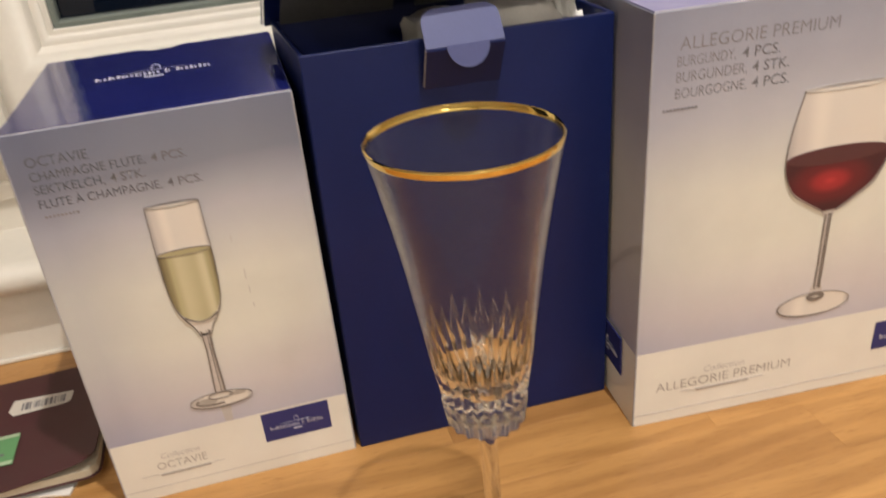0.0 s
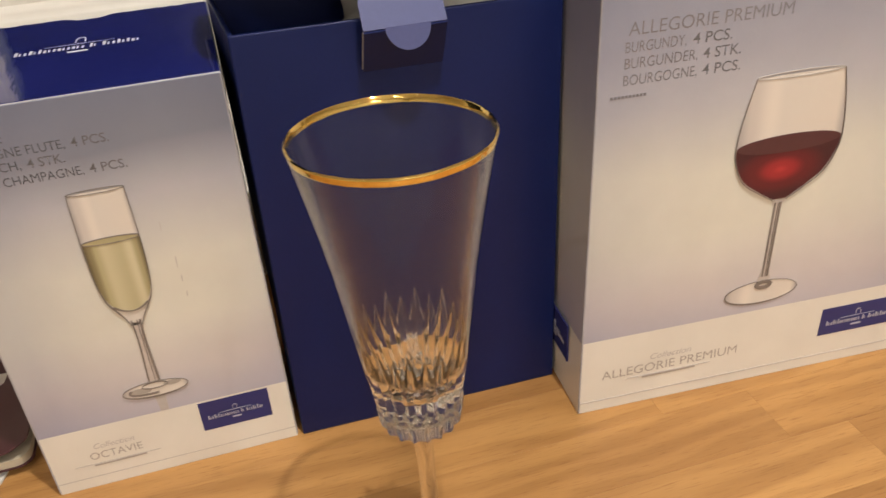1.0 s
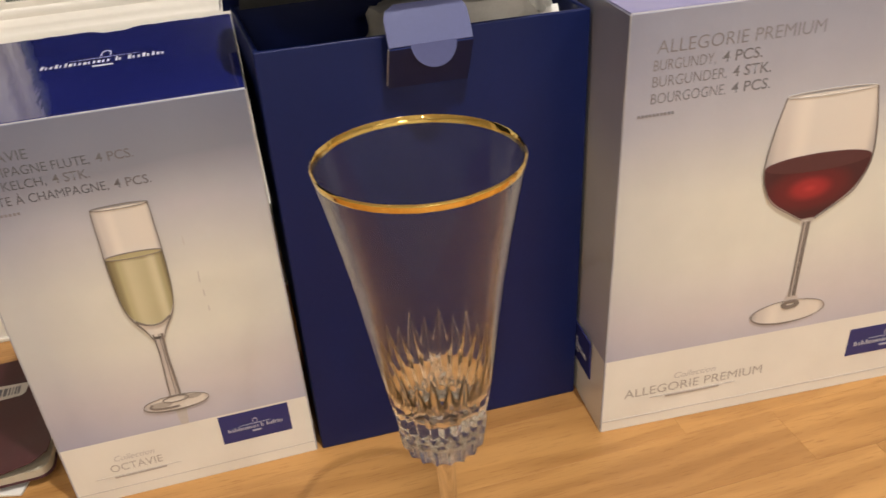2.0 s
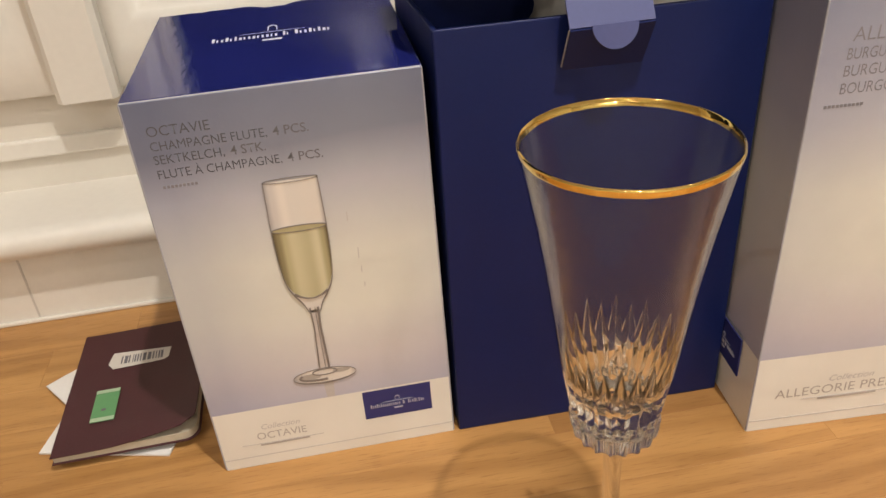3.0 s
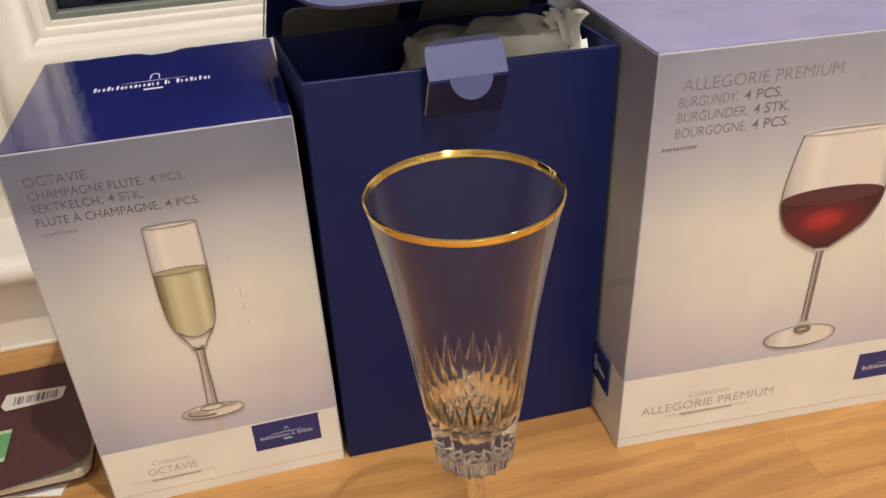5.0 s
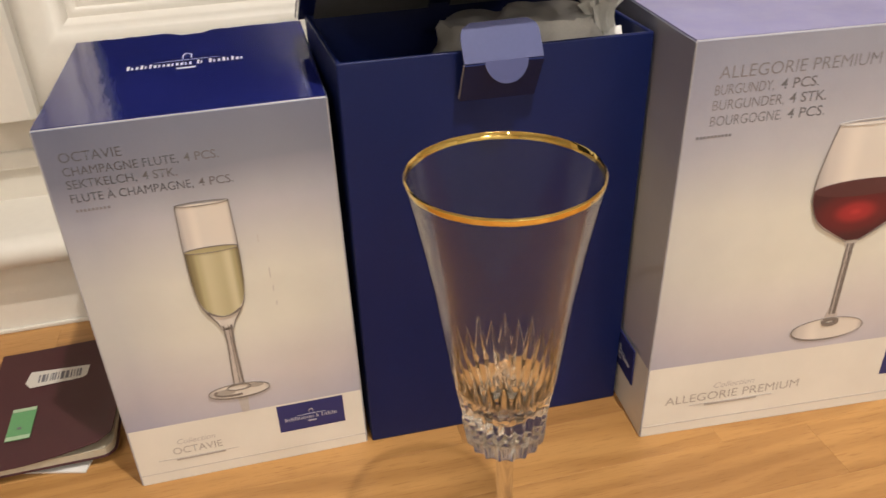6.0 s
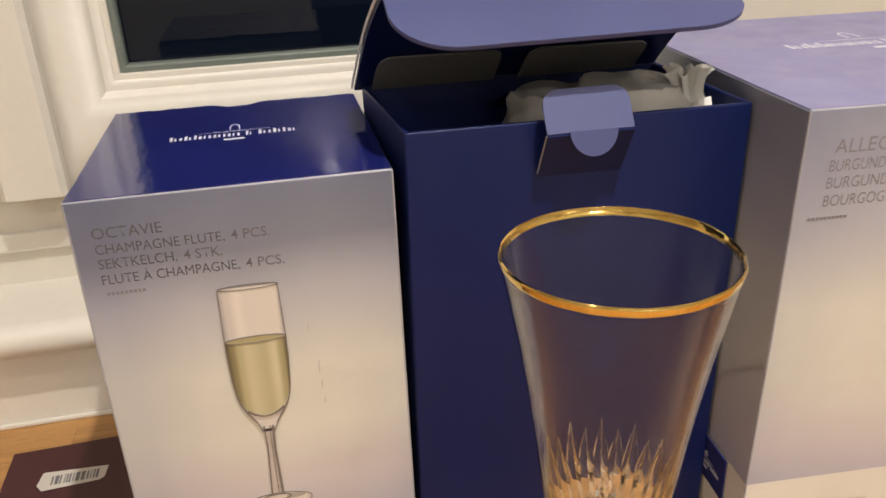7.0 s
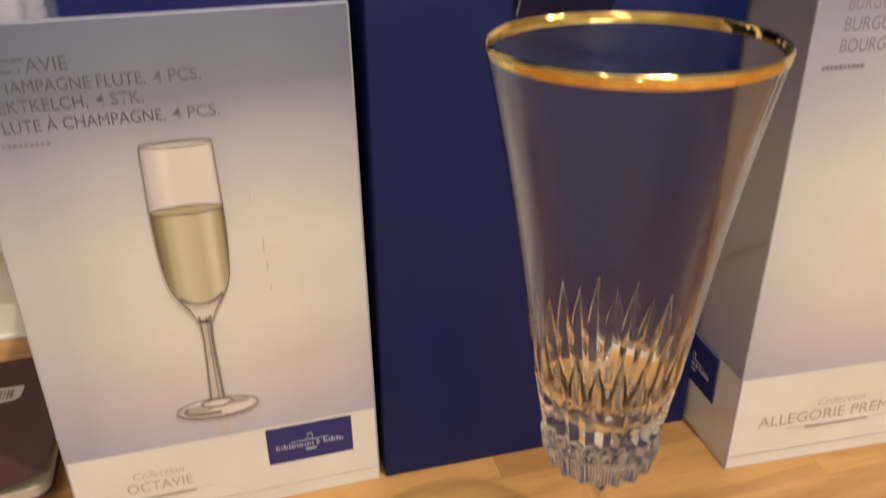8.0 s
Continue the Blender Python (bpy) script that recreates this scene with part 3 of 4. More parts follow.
def burgundy_box():
    w, h, d = 0.240, 0.258, 0.232
    e = carton("glassware_box", (0.1710, -0.0450, 0.0), -4.0, w, h, d, RIGHT_PRINT, TOP_LILAC, "large lilac and cream wine glass carton, standing on the worktop", (0.008, 0.004), False)

    def y_at(z):
        return 0.004 * z / h - 0.00012
    letters("ALLEGORIE PREMIUM", 0.0150, 0.1040, 0.2370, 0.0068, FAINT_INK, e, y_at(0.2370), bold=-0.004, shear=0.031)
    for text, number, u1, b0, b1, base in (("BURGUNDY,", "4 PCS.", 0.0465, 0.0500, 0.0715, 0.2285), ("BURGUNDER,", "4 STK.", 0.0535, 0.0565, 0.0775, 0.2203), ("BOURGOGNE,", "4 PCS.", 0.0540, 0.0570, 0.0784, 0.2117)):
        letters(text, 0.0140, u1, base, 0.0056, FAINT_INK, e, y_at(base), bold=-0.004, shear=0.031)
        letters(number, b0, b1, base, 0.0056, NUMBER_INK, e, y_at(base), bold=0.004, shear=0.031)
    for k in range(10):
        part("text_bar", flat([(0.0140 + 0.0020 * k, 0.2052), (0.0154 + 0.0020 * k, 0.2052), (0.0154 + 0.0020 * k, 0.2067), (0.0140 + 0.0020 * k, 0.2067)], y_at(0.206)), FAINT_INK, e)
    c = 0.1152

    def on(bm):
        for v in bm.verts:
            v.co.x += 0.031 * v.co.z
            v.co.y += y_at(v.co.z)
        return bm
    bowl = [(0.0258, 0.2050), (0.0298, 0.187), (0.0321, 0.170), (0.0312, 0.158), (0.0250, 0.1450), (0.0135, 0.1365), (0.0040, 0.1305)]
    outline, fine = printed_profile(c, bowl, 8)
    part("printed_glass", on(flat(outline)), GLASS_TINT, e)
    wine = [(0.0318, 0.1655), (0.0308, 0.158), (0.0246, 0.1458), (0.0132, 0.1370), (0.0042, 0.1313)]
    outline2, _ = printed_profile(c, wine, 8)
    part("printed_wine", on(flat(outline2, -0.0003)), WINE, e)
    part("printed_wine_surface", on(flat(ellipse(c, 0.1655, 0.0316, 0.0052), -0.0005)), WINE_TOP, e)
    part("printed_line", on(loop_strip(ellipse(c, 0.2050, 0.0258, 0.0016), 0.0004, -0.0004)), PALE_INK, e)
    for s in (-1, 1):
        part("printed_line", on(loop_strip([(c + s * r, z) for r, z in fine], lambda q: 0.00022 + 0.0003 * q, -0.0008, closed=False)), BROWN_INK, e)
    part("printed_stem", on(flat([(c - 0.0048, 0.1315), (c - 0.0023, 0.1255), (c - 0.0020, 0.085), (c - 0.0050, 0.0735), (c + 0.0050, 0.0735), (c + 0.0020, 0.085), (c + 0.0023, 0.1255), (c + 0.0048, 0.1315)])), STEM_TINT, e)
    for du, wd in ((-0.0017, 0.0008), (0.0016, 0.0011), (0.0002, 0.0003)):
        part("printed_line", on(loop_strip([(c + du, 0.129 - 0.0050 * k) for k in range(11)], wd, -0.0005, closed=False)), BROWN_INK, e)
    part("printed_foot", on(flat(ellipse(c - 0.0005, 0.0680, 0.0240, 0.0080), 0.0)), GLASS_TINT, e)
    part("printed_line", on(loop_strip(ellipse(c - 0.0005, 0.0680, 0.0240, 0.0080), lambda q: 0.0002 + 0.0009 * max(0, -math.sin(q * 6.28 + 0.5)), -0.0004)), BROWN_INK, e)
    part("printed_line", on(loop_strip(ellipse(c, 0.0732, 0.0046, 0.0020), 0.0024, -0.0006)), BROWN_INK, e)
    letters("Collection", 0.0462, 0.0735, 0.0325, 0.0044, PALE_INK, e, y_at(0.0325), slant=0.28)
    letters("ALLEGORIE PREMIUM", 0.0150, 0.1058, 0.0236, 0.0066, TAUPE_INK, e, y_at(0.024), bold=-0.004)
    part("text_bar", on(flat([(0.0308, 0.0210), (0.0875, 0.0208), (0.0875, 0.0212), (0.0308, 0.0214)])), PALE_INK, e)
    part("text_bar", on(flat([(0.0412, 0.0196), (0.0768, 0.0196), (0.0768, 0.0208), (0.0412, 0.0208)], -0.0002)), TAUPE_INK, e)
    part("foot_line", on(flat([(0.0006, 0.0078), (w - 0.0006, 0.0078), (w - 0.0006, 0.0083), (0.0006, 0.0083)])), PALE_INK, e)
    badge = part("maker_badge", on(flat([(0.1625, 0.0236), (0.2160, 0.0236), (0.2160, 0.0440), (0.1625, 0.0440)])), LABEL_BLUE, e, "blue printed badge with a white mark")
    logo(badge, BADGE_INK, lambda s: on(flat([(0.189 + u, 0.0308 + v) for u, v in s], -0.0004)), 0.044, 0.0032)
    side = part("maker_badge", extrude_profile([(0.020, 0.0270), (0.0640, 0.0270), (0.0640, 0.0545), (0.020, 0.0545)], "x", -0.0004, 0.0004), LABEL_BLUE, e, "blue printed badge with a white mark")
    logo(side, BADGE_INK, lambda s: extrude_profile([(0.042 - u, 0.037 + v) for u, v in s], "x", -0.0008, 0.0), 0.034, 0.0030)
    lid = [o for o in e.children if o.name.startswith("top_flap")][0]
    logo(lid, WHITE_INK, lambda s: extrude_profile([(0.124 + u, 0.128 + v * 1.9) for u, v in s], "z", h - 0.0003, h + 0.00012), 0.105, 0.0065)
    return e


def sheet(points, thick):
    """A board bent along rows: points is a list of rows, each a list of places; gives it thickness along its normals."""
    bm = bmesh.new()
    grid = [[bm.verts.new(p) for p in row] for row in points]
    for a, b in zip(grid, grid[1:]):
        for k in range(len(a) - 1):
            bm.faces.new((a[k], a[k + 1], b[k + 1], b[k]))
    bmesh.ops.recalc_face_normals(bm, faces=bm.faces)
    bmesh.ops.solidify(bm, geom=list(bm.faces), thickness=thick)
    return bm


def navy_box():
    """The open navy carton: four walls, a lid raised at the back with its tuck flap, and a bent lock tab."""
    x0, x1, y0, y1, h, t = 0.0030, 0.1715, -0.0005, 0.106, 0.2520, 0.0026
    e = thing("gift_box", Matrix.Identity(4), "open navy blue gift carton with raised lid on the worktop", "box", "glassware boxes")

    def wall(a, b, c, d, name):
        bm = box(a, b, c, d, 0.0, h, 0.00125, 3)
        for v in bm.verts:
            s = v.co.z / h
            q = v.co.x / 0.175
            v.co.x += s * (0.0030 + 0.0055 * q)
            v.co.y += s * (0.0005 + 0.0030 * q) - 0.0035 * (1 - s) * q
            v.co.z += s * (0.0012 - 0.0025 * q)
            if v.co.y > 0.05:
                v.co.x += -0.006 * s if v.co.x < 0.09 else 0.0
        return part(name, bm, NAVY, e, smooth=50)
    wall(x0, x1, y0, y0 + t, "front_panel")
    wall(x0, x1, y1 - t, y1, "back_panel")
    wall(x0, x0 + t, y0 + t, y1 - t, "side_panel")
    wall(x1 - t, x1, y0 + t, y1 - t, "side_panel")
    part("bottom_panel", box(x0 + t, x1 - t, y0 + t, y1 - t, 0.0, 0.003), NAVY, e)
    # lid from the hinge at the back, rising to the front
    hinge_l, hinge_r = Vector((-0.004, 0.108, 0.2515)), Vector((0.1780, 0.110, 0.2515))
    front_l, front_r = Vector((0.0030, 0.020, 0.3120)), Vector((0.1690, 0.020, 0.3045))
    rows = []
    for k in range(9):
        s = k / 8
        row = []
        for j in range(13):
            q = j / 12
            p = hinge_l.lerp(hinge_r, q).lerp(front_l.lerp(front_r, q), s)
            p.z += 0.005 * math.sin(math.pi * s)
            row.append(p)
        rows.append(row)
    lid = part("lid", sheet(rows, 0.0024), NAVY, e, "raised navy lid", smooth=40)
    for qa, qb in ((0.05, 0.44), (0.52, 0.92)):
        rows = []
        for k in range(9):
            s = 0.05 + 0.30 * k / 8
            inset = 0.03 * (1 - math.sqrt(max(0, 1 - (k / 8) ** 6)))
            row = []
            for j in range(9):
                q = qa + inset + (qb - qa - 2 * inset) * j / 8
                p = hinge_l.lerp(hinge_r, q).lerp(front_l.lerp(front_r, q), s)
                row.append(p + Vector((0, 0, 0.005 * math.sin(math.pi * s) - 0.0045)))
            rows.append(row)
        part("inner_flap", sheet(rows, 0.0010), GREY_BOARD, lid, "dull grey inner flap", smooth=40)
    # tuck flap with rounded corners, from the lid's front edge
    drop, fore = 0.0175, 0.0335
    rows = []
    n = 26
    for k in range(25):
        s = math.sin(math.pi / 2 * k / 24)
        inset = 0.0 if s < 0.40 else 0.030 * (1 - math.sqrt(max(0, 1 - ((s - 0.40) / 0.60) ** 2)))
        row = []
        for j in range(n + 1):
            p0 = front_l.lerp(front_r, j / n)
            wd = (front_r - front_l).length
            q = (inset + (wd - 2 * inset) * j / n) / wd
            p = front_l.lerp(front_r, q) + Vector((0, -fore * s, (-drop * s - 0.003 * s * s) * (1 - 0.42 * q)))
            row.append(p)
        rows.append(row)
    part("tuck_flap", sheet(rows, 0.0022), LIT_NAVY, lid, "navy tuck flap with rounded corners, coloured paler as lit from above", smooth=40)
    part("board_edge", sheet([[hinge_l.lerp(front_l, k / 60) + Vector((-0.0016 + 0.0004 * (k % 2), 0, dz + 0.005 * math.sin(math.pi * k / 60))) for k in range(61)] for dz in (-0.0012, 0.0014)], 0.0005), RAW_EDGE, lid, "corrugated raw board edge")
    # lock tab: a strip bent out of the front panel
    u0, u1 = 0.0690, 0.1110
    low = [[(u0 + (u1 - u0) * j / 10, 0.0030 - 0.0150 * k / 4, 0.2235 + 0.0255 * k / 4) for j in range(11)] for k in range(5)]
    tab = part("lock_tab", sheet(low, 0.0012), NAVY, e, "lock tab bent out of the front", smooth=40)
    up = []
    for k in range(9):
        s = k / 8
        inset = 0.0 if s < 0.6 else 0.006 * (1 - math.sqrt(max(0, 1 - ((s - 0.6) / 0.4) ** 2)))
        up.append([(u0 + inset + (u1 - u0 - 2 * inset) * j / 10, -0.0124 + 0.0110 * s, 0.2495 + 0.0175 * s) for j in range(11)])
    part("tab_head", sheet(up, 0.0012), LIT_NAVY, tab, "navy tab head, coloured paler as lit from above", smooth=40)
    um = (u0 + u1) / 2 + 0.001
    tongue = [[(um - 0.0115 * math.cos(a) * (1 - r), -0.0132 - 0.0030 * math.sin(a) * (1 - r), 0.2500 - 0.0115 * math.sin(a) * (1 - r)) for a in [math.pi * j / 16 for j in range(17)]] for r in (0.0, 0.35, 0.7, 0.98)]
    part("thumb_tongue", sheet(tongue, 0.0008), LIT_NAVY, tab, "half-round navy tongue, coloured paler as lit from above", smooth=60)
    part("board_edge", sheet([[(u0 - 0.0006, 0.0030 - 0.0150 * k / 4, 0.2235 + 0.0255 * k / 4) for k in range(5)], [(u0 + 0.0004, 0.0030 - 0.0150 * k / 4, 0.2235 + 0.0255 * k / 4) for k in range(5)]], 0.0004), CORNER, tab, "white raw board edge")
    return e


def tissue_bundle(x, y, z, rx, ry, rz, seed, label):
    """Crumpled tissue paper over a wrapped foot."""
    bm = bmesh.new()
    bmesh.ops.create_icosphere(bm, subdivisions=4, radius=1.0)
    for v in bm.verts:
        p = v.co.copy()
        f = 1 + 0.16 * noise.noise(p * 2.1 + Vector((seed, 0, 0))) + 0.10 * abs(noise.noise(p * 5.0 + Vector((0, seed, 0))))
        top = max(-0.7, min(0.62, p.z))
        v.co = Vector((p.x * rx * f, p.y * ry * f, top * rz * f))
    ob = part("tissue_wrap", bm, SHADED_TISSUE, None, smooth=35)
    ob.location = (x, y, z)
    return tagged(ob, label, "tissue paper", "wrapped glasses")


def tissue_knot(x, y, z, s, seed):
    bm = bmesh.new()
    n, m = 60, 14
    rings = []
    for k in range(m):
        q = k / (m - 1)
        r = s * (0.95 - 1.0 * q + 0.75 * q * q * 1.3)
        rings.append([bm.verts.new((r * (1 + (0.12 + 0.30 * q) * math.sin(9 * a + seed + 2 * q) + 0.10 * q * math.sin(23 * a)) * math.cos(a), r * 0.8 * (1 + (0.12 + 0.3 * q) * math.sin(9 * a + seed + 2 * q)) * math.sin(a), s * 1.5 * q + 0.18 * s * q * math.sin(7 * a + seed))) for a in [2 * math.pi * j / n for j in range(n)]])
    for a, b in zip(rings, rings[1:]):
        for j in range(n):
            bm.faces.new((a[j], a[(j + 1) % n], b[(j + 1) % n], b[j]))
    bm.faces.new(rings[0][::-1])
    bmesh.ops.solidify(bm, geom=list(bm.faces), thickness=0.0004)
    ob = part("tissue_twist", bm, TISSUE, None, smooth=60)
    ob.location = (x, y, z)
    return tagged(ob, "twisted white tissue paper end on a wrapped glass", "tissue paper", "wrapped glasses")


octave_box()
navy_box()
burgundy_box()


# ---------------------------------------------------------------- the goblet
def goblet():
    e = thing("champagne_flute", pose(0.0548, -0.1242, 0.0), "clear cut crystal champagne flute with a gold rim on the worktop", "glass")
    height = 0.2426
    outer = [(0.0192, 0.1190), (0.0200, 0.1235), (0.0213, 0.1310), (0.0235, 0.1445), (0.0255, 0.1590), (0.0275, 0.1740), (0.0297, 0.1900), (0.0330, 0.2100), (0.0364, 0.2280), (0.0393, height)]

    def radius(z):
        for (a, b), (c, d) in zip(outer, outer[1:]):
            if b <= z <= d:
                return a + (c - a) * (z - b) / (d - b)
        return outer[0][0]

    def rippled(bm, deep=0.00003):
        """The slight waviness of blown glass, running up the wall."""
        for v in bm.verts:
            a = math.atan2(v.co.y, v.co.x)
            f = 1 + deep / 0.035 * (math.sin(7 * a + 0.4) + 0.7 * math.sin(17 * a + 2.0 + 20 * v.co.z) + 0.45 * math.sin(31 * a + 1.1))
            v.co.x, v.co.y = v.co.x * f, v.co.y * f
        return bm

    wall, z_join = 0.0010, 0.1430
    fine = [(radius(z), z) for z in [z_join + (height - z_join) * k / 36 for k in range(37)]]
    profile = fine + [(0.0388, height + 0.0004)] + [(r - wall, z) for r, z in fine[::-1]]
    part("bowl", rippled(lathe(profile, 240)), THIN_GLASS, e, "thin clear bowl", smooth=70)
    band = [(radius(z) + 0.00010, z) for z in (0.2404, 0.2410, 0.2416, 0.2421, height)]
    band += [(0.0393, height + 0.0005), (0.03885, height + 0.0009), (0.0383, height + 0.0005), (0.0379, 0.2404), (0.0386, 0.2401)]
    part("gold_rim", rippled(lathe(band, 240, True), 0.00007), GOLD, e, "polished gold band", smooth=60)

    # solid base of the bowl: blade cuts above, a fluted collar below, a rounded hollow inside
    cuts, per, flutes = 24, 12, 18
    count = cuts * per
    collar = [(0.0064, 0.1046), (0.0110, 0.1046), (0.0158, 0.1048), (0.0174, 0.1054), (0.0184, 0.1070), (0.0189, 0.1095), (0.0193, 0.1125), (0.0197, 0.1160), (0.0198, 0.1178), (0.0195, 0.1188), (0.0192, 0.1192)]
    flute = {0: 0, 1: 0, 2: 0.5, 3: 0.85, 4: 1.0, 5: 1.0, 6: 1.0, 7: 0.9, 8: 0.55, 9: 0.2, 10: 0.0}
    bm = bmesh.new()
    rings = [[bm.verts.new((0, 0, 0.1046))]]

    def around(at):
        rings.append([bm.verts.new((r * math.cos(a), r * math.sin(a), z)) for r, a, z in (at(k, 2 * math.pi * (k + 0.3 * per) / count) for k in range(count))])

    for row, (r, z) in enumerate(collar):
        def at(k, a, r=r, z=z, deep=flute[row]):
            d = (k * flutes / count) % 1.0 * 2 - 1
            return r - 0.0019 * deep * (1 - d * d), a, z
        around(at)
    base, floor_z, steps = 0.1192, 0.1370, 26

    def blade(k):
        """How far a column lies from the middle of its cut (0 to 1), and where the cut ends."""
        d = abs((k % per) / per * 2 - 1)
        tip = 0.1595 if (k // per) % 2 == 0 else 0.1555
        return d, 0.1435 + (tip - 0.1435) * (1 - d) ** 0.95

    def thickness(z, top):
        return 0.0007 + 0.0026 * (1 - max(0.0, min(1.0, (z - floor_z) / (top - floor_z)))) ** 0.8

    for row in range(1, steps + 1):
        def at(k, a, q=row / steps):
            d, top = blade(k)
            z = base + (top - base) * q
            rise = min(1.0, (z - base) / 0.005)
            return radius(z) - 0.00006 - 0.55 * rise * thickness(z, top) * (1 - d), a, z
        around(at)
    for row in range(11):
        def at(k, a, q=1 - row / 10):
            d, top = blade(k)
            z = floor_z + (top - floor_z) * q
            return radius(z) - 0.00006 - thickness(z, top), a, z
        around(at)
    for r, z in ((0.0176, 0.1338), (0.0150, 0.1305), (0.0122, 0.1272), (0.0104, 0.1254), (0.0094, 0.1250), (0.0070, 0.1244), (0.0035, 0.1240)):
        around(lambda k, a, r=r, z=z: (r, a, z))
    rings.append([bm.verts.new((0, 0, 0.1239))])
    for p, q in zip(rings, rings[1:]):
        for k in range(count):
            j = (k + 1) % count
            face = [p[k % len(p)], p[j % len(p)], q[j % len(q)], q[k % len(q)]]
            bm.faces.new([v for i, v in enumerate(face) if v not in face[:i]])
    bmesh.ops.recalc_face_normals(bm, faces=bm.faces)
    part("cut_base", bm, CRYSTAL, e, "solid base with blade cuts and a fluted collar", smooth=28)
    # stem and foot
    stem = [(0.0, 0.1044), (0.0062, 0.1044), (0.0056, 0.1015), (0.0046, 0.0970), (0.0042, 0.0880), (0.0040, 0.0680), (0.0040, 0.0400), (0.0042, 0.0220), (0.0050, 0.0130), (0.0064, 0.0092), (0.0, 0.0088)]
    part("stem", lathe(stem, 48), CRYSTAL, e, "slim clear stem", smooth=50)
    foot = [(0.0, 0.0086), (0.0062, 0.0090), (0.0090, 0.0066), (0.0180, 0.0040), (0.0300, 0.0028), (0.0362, 0.0020), (0.0368, 0.0010), (0.0362, 0.0004), (0.0180, 0.0002), (0.0, 0.0002)]
    part("foot", lathe(foot, 64), THIN_GLASS, e, "round clear foot", smooth=50)
    return e


goblet()


# ---------------------------------------------------------------- booklet and papers
def booklet():
    e = thing("booklet", pose(-0.2485, 0.0250, 0.0062, 0, 0, 1.0), "worn maroon booklet with stickers lying on white papers", "booklet")
    w, l, r = 0.090, 0.126, 0.009

    def rounded(a0, a1, b0, b1, rr):
        pts = [(a0, b0)]
        pts += [(a1 - rr + rr * math.sin(q), b0 + rr - rr * math.cos(q)) for q in [math.pi / 2 * k / 6 for k in range(7)]]
        pts += [(a1 - rr + rr * math.cos(q), b1 - rr + rr * math.sin(q)) for q in [math.pi / 2 * k / 6 for k in range(7)]]
        return pts + [(a0, b1)]
    part("page_block", extrude_profile(rounded(0.001, w - 0.0015, 0.0015, l - 0.0015, r), "z", 0.0006, 0.0058), PAGES, e, "cream page block")
    part("back_cover", extrude_profile(rounded(0, w, 0, l, r), "z", 0.0, 0.0006), MAROON, e)
    # front cover, lifted at the free corner
    bm = bmesh.new()
    n, m = 18, 22
    grid = []
    for j in range(m + 1):
        row = []
        for k in range(n + 1):
            u, v = w * k / n, l * j / m
            if v < r or v > l - r:
                q = min(1.0, (r - v) / r if v < r else (v - l + r) / r)
                u = min(u, (w - r + r * math.sqrt(max(0, 1 - q * q)))) if k == n else u * (w - r + r * math.sqrt(max(0, 1 - q * q))) / w
            lift = 0.0150 * max(0, u / w - 0.35) ** 1.5 * max(0, 1 - v / (l * 0.75)) + 0.0012 * max(0, u / w - 0.2)
            row.append(bm.verts.new((u, v, 0.0060 + lift * 1.2)))
        grid.append(row)
    for a, b in zip(grid, grid[1:]):
        for k in range(n):
            bm.faces.new((a[k], a[k + 1], b[k + 1], b[k]))
    bmesh.ops.recalc_face_normals(bm, faces=bm.faces)
    bmesh.ops.solidify(bm, geom=list(bm.faces), thickness=0.0006)
    part("front_cover", bm, MAROON, e, "lifted maroon cover", smooth=50)
    top = 0.0069
    tag = part("barcode_sticker", extrude_profile([(0.0225, 0.0850), (0.0265, 0.0790), (0.0640, 0.0810), (0.0650, 0.0945), (0.0245, 0.0975)], "z", top, top + 0.0003), STICKER, e, "torn white barcode sticker")
    random.seed(8)
    u = 0.031
    while u < 0.060:
        wd = random.choice((0.0006, 0.0010, 0.0016, 0.0022))
        part("barcode_bar", box(u, u + wd, 0.0835, 0.0920, top + 0.0003, top + 0.0005), DARK_INK, tag)
        u += wd + random.choice((0.0007, 0.0012, 0.0018))
    grn = part("green_sticker", box(0.0195, 0.0350, 0.0255, 0.0570, top - 0.0003, top + 0.0004, 0.0002, 1), GREEN, e, "small green sticker with pale ends")
    part("pale_edge", box(0.0197, 0.0348, 0.0256, 0.0290, top + 0.0004, top + 0.0006), GREEN_PALE, grn)
    part("pale_edge", box(0.0197, 0.0348, 0.0535, 0.0568, top + 0.0004, top + 0.0006), GREEN_PALE, grn)
    part("dark_mark", extrude_profile(ellipse(0.0268, 0.0365, 0.0016, 0.0012, 14), "z", top + 0.0004, top + 0.0006), DARK_INK, grn)
    return e


def folded_paper(x, y, z, yaw, w, l, label):
    bm = box(0, w, 0, l, 0, 0.0012)
    bmesh.ops.subdivide_edges(bm, edges=list(bm.edges), cuts=6, use_grid_fill=True)
    for v in bm.verts:
        v.co.z += 0.0006 * noise.noise(Vector((v.co.x * 30, v.co.y * 30, x * 50)))
    ob = part("paper", bm, PAPER)
    ob.matrix_world = pose(x, y, z, 0, 0, yaw)
    return tagged(ob, label, "paper", "papers under the booklet")


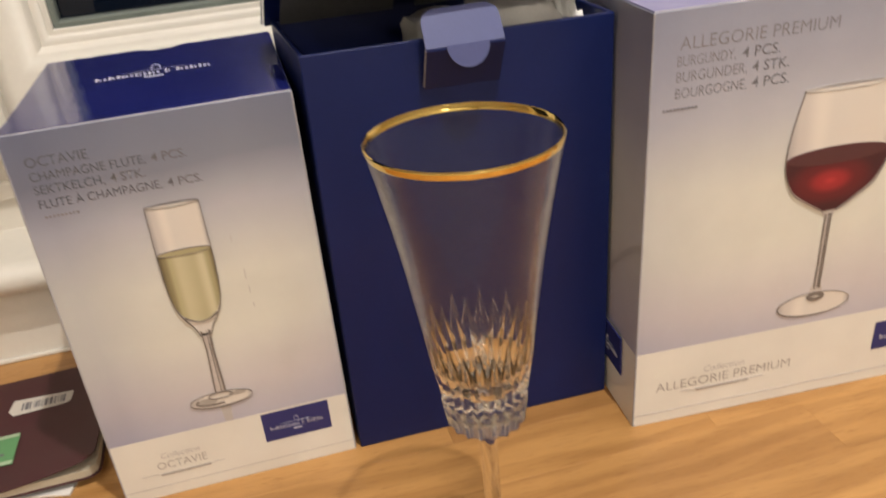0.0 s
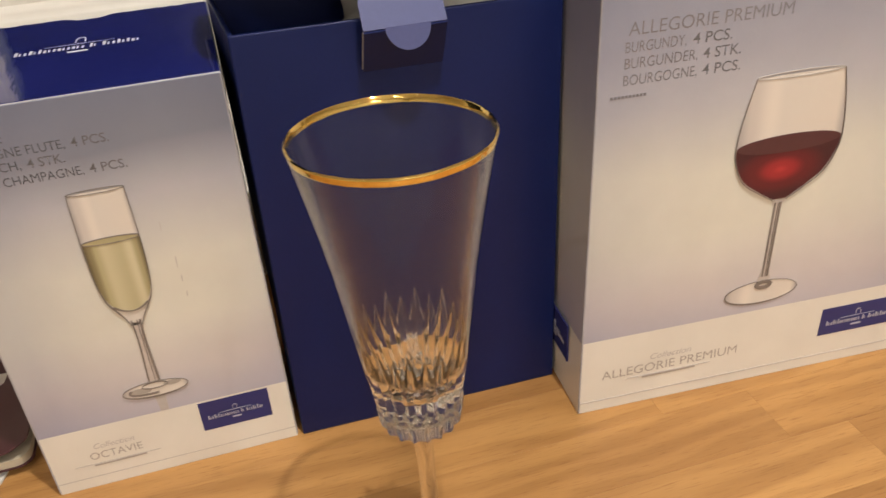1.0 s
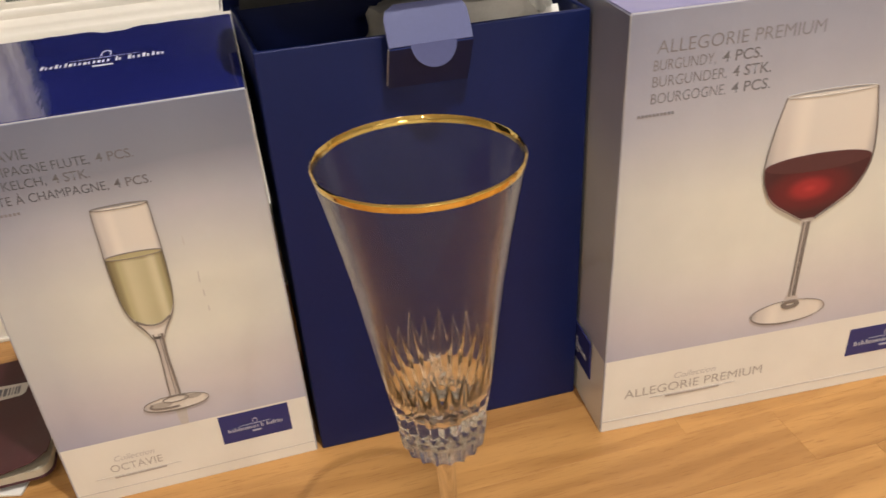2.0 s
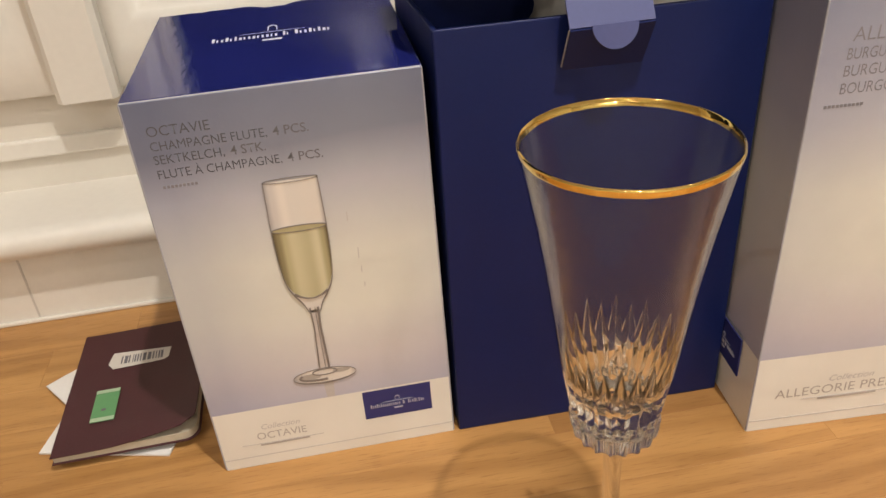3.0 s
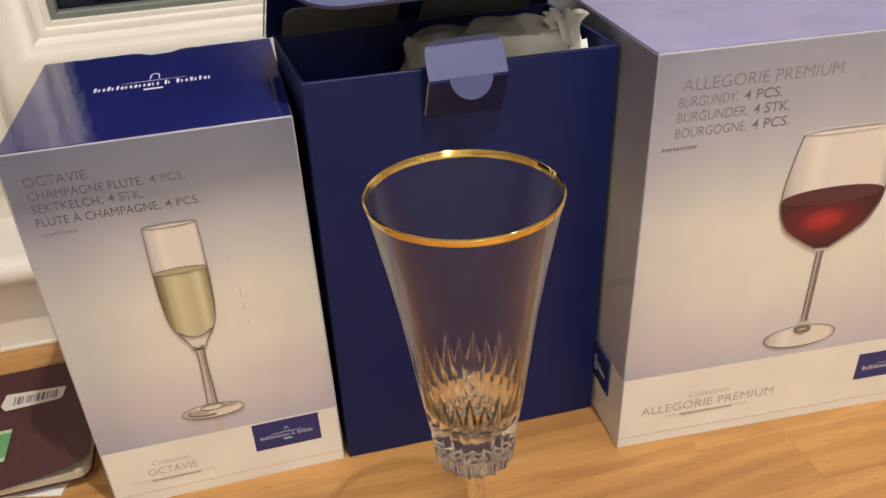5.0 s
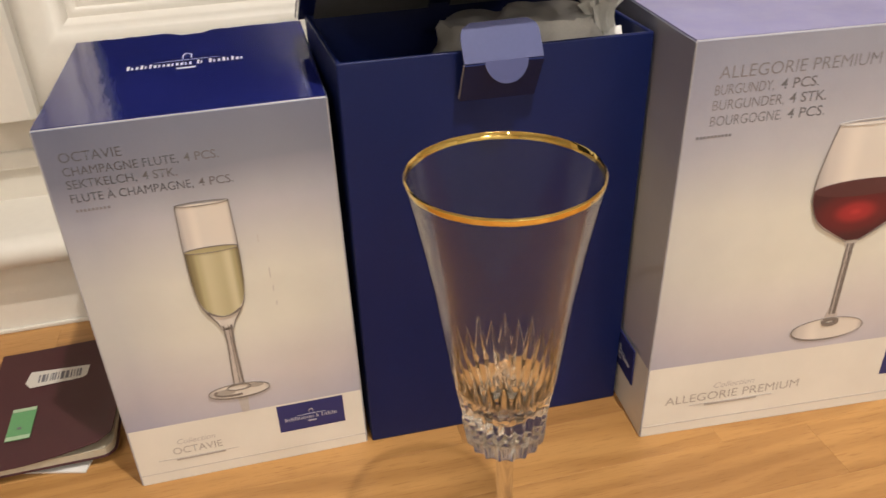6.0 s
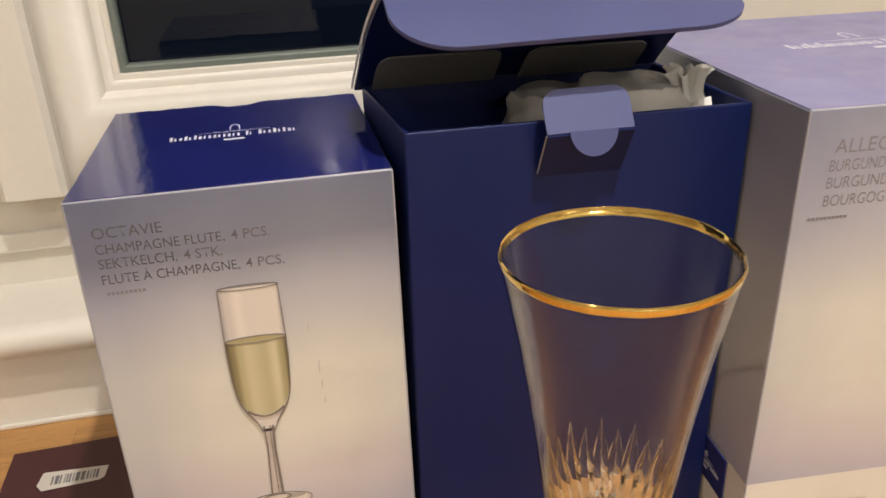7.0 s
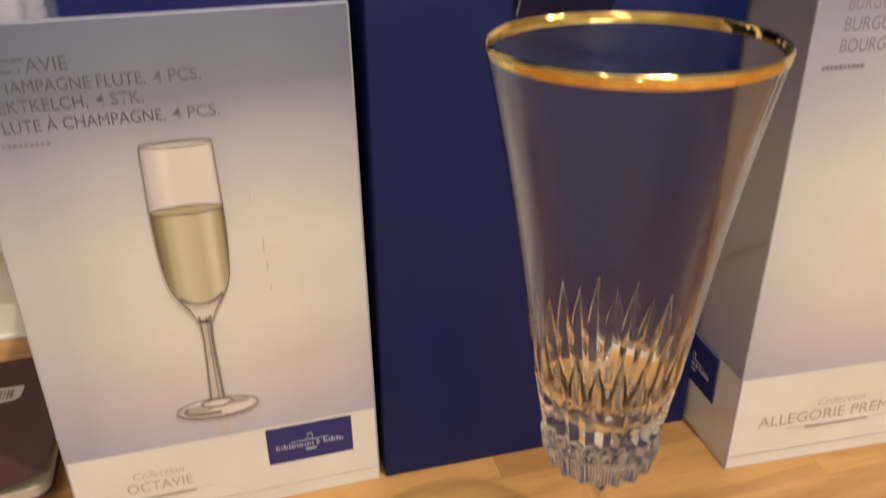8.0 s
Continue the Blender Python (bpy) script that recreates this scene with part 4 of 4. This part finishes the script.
folded_paper(-0.2625, 0.0440, 0.0006, -15.0, 0.087, 0.062, "folded white paper sheet under the booklet")
folded_paper(-0.2360, 0.0630, 0.0026, 38.0, 0.060, 0.060, "folded white paper sheet under the booklet")
folded_paper(-0.2440, 0.0420, 0.0044, 2.0, 0.068, 0.095, "folded white paper sheet under the booklet")
booklet()

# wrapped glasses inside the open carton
tissue_bundle(0.1330, 0.0420, 0.2330, 0.036, 0.029, 0.038, 4.0, "greyish tissue paper, darkened for the lid's shade, wrapped round a glass in the carton")
tissue_bundle(0.1020, 0.0640, 0.2260, 0.032, 0.026, 0.038, 9.0, "greyish tissue paper, darkened for the lid's shade, wrapped round a glass in the carton")
tissue_knot(0.1600, 0.0330, 0.2470, 0.0105, 1.0)
liner = part("tissue_fold", sheet([[(0.112 + 0.060 * j / 20, 0.018 + 0.010 * k / 3 + 0.0012 * math.sin(j * 1.3), 0.205 + 0.0425 * math.sin(math.pi / 2 * k / 3) + 0.0012 * math.sin(j * 0.9 + k)) for j in range(21)] for k in range(4)], 0.0006), TISSUE, None, smooth=60)
tagged(liner, "bright white folded tissue inside the open carton", "tissue paper", "wrapped glasses")


# ---------------------------------------------------------------- worktop of glued staves
def worktop():
    e = thing("worktop", Matrix.Identity(4), "oiled oak worktop of glued staves", "worktop", kind="structure")
    part("core", box(-2.2, 2.2, -0.60, 0.2036, -0.040, -0.0122), WOOD, e)
    random.seed(21)
    pitch, y = 0.0444, 0.2036
    lengths = (0.26, 0.34, 0.42)
    shapes = {}
    row = 0
    while y > -0.60:
        y0 = y - pitch if row else 0.1590
        x, first = -2.2, True
        while x < 2.199:
            ln = random.choice(lengths) - (random.choice((0.08, 0.14, 0.20)) if first else 0)
            if row in (5, 6):
                ln = (0.32 if row == 5 else 0.38) if first else 0.42
            ln, first = round(min(ln, 2.2 - x), 4), False
            key = (ln, round(y - y0, 4))
            if key not in shapes:
                me = mesh_of(box(0.00003, ln - 0.00003, 0.00003, key[1] - 0.00003, -0.012, 0.0, 0.00012, 1), "stave")
                me.materials.append(WOOD)
                shapes[key] = me
            ob = new("stave", shapes[key])
            ob.parent = e
            ob.location = (x, y0, 0)
            x += ln
        y = y0
        row += 1
    return e


worktop()
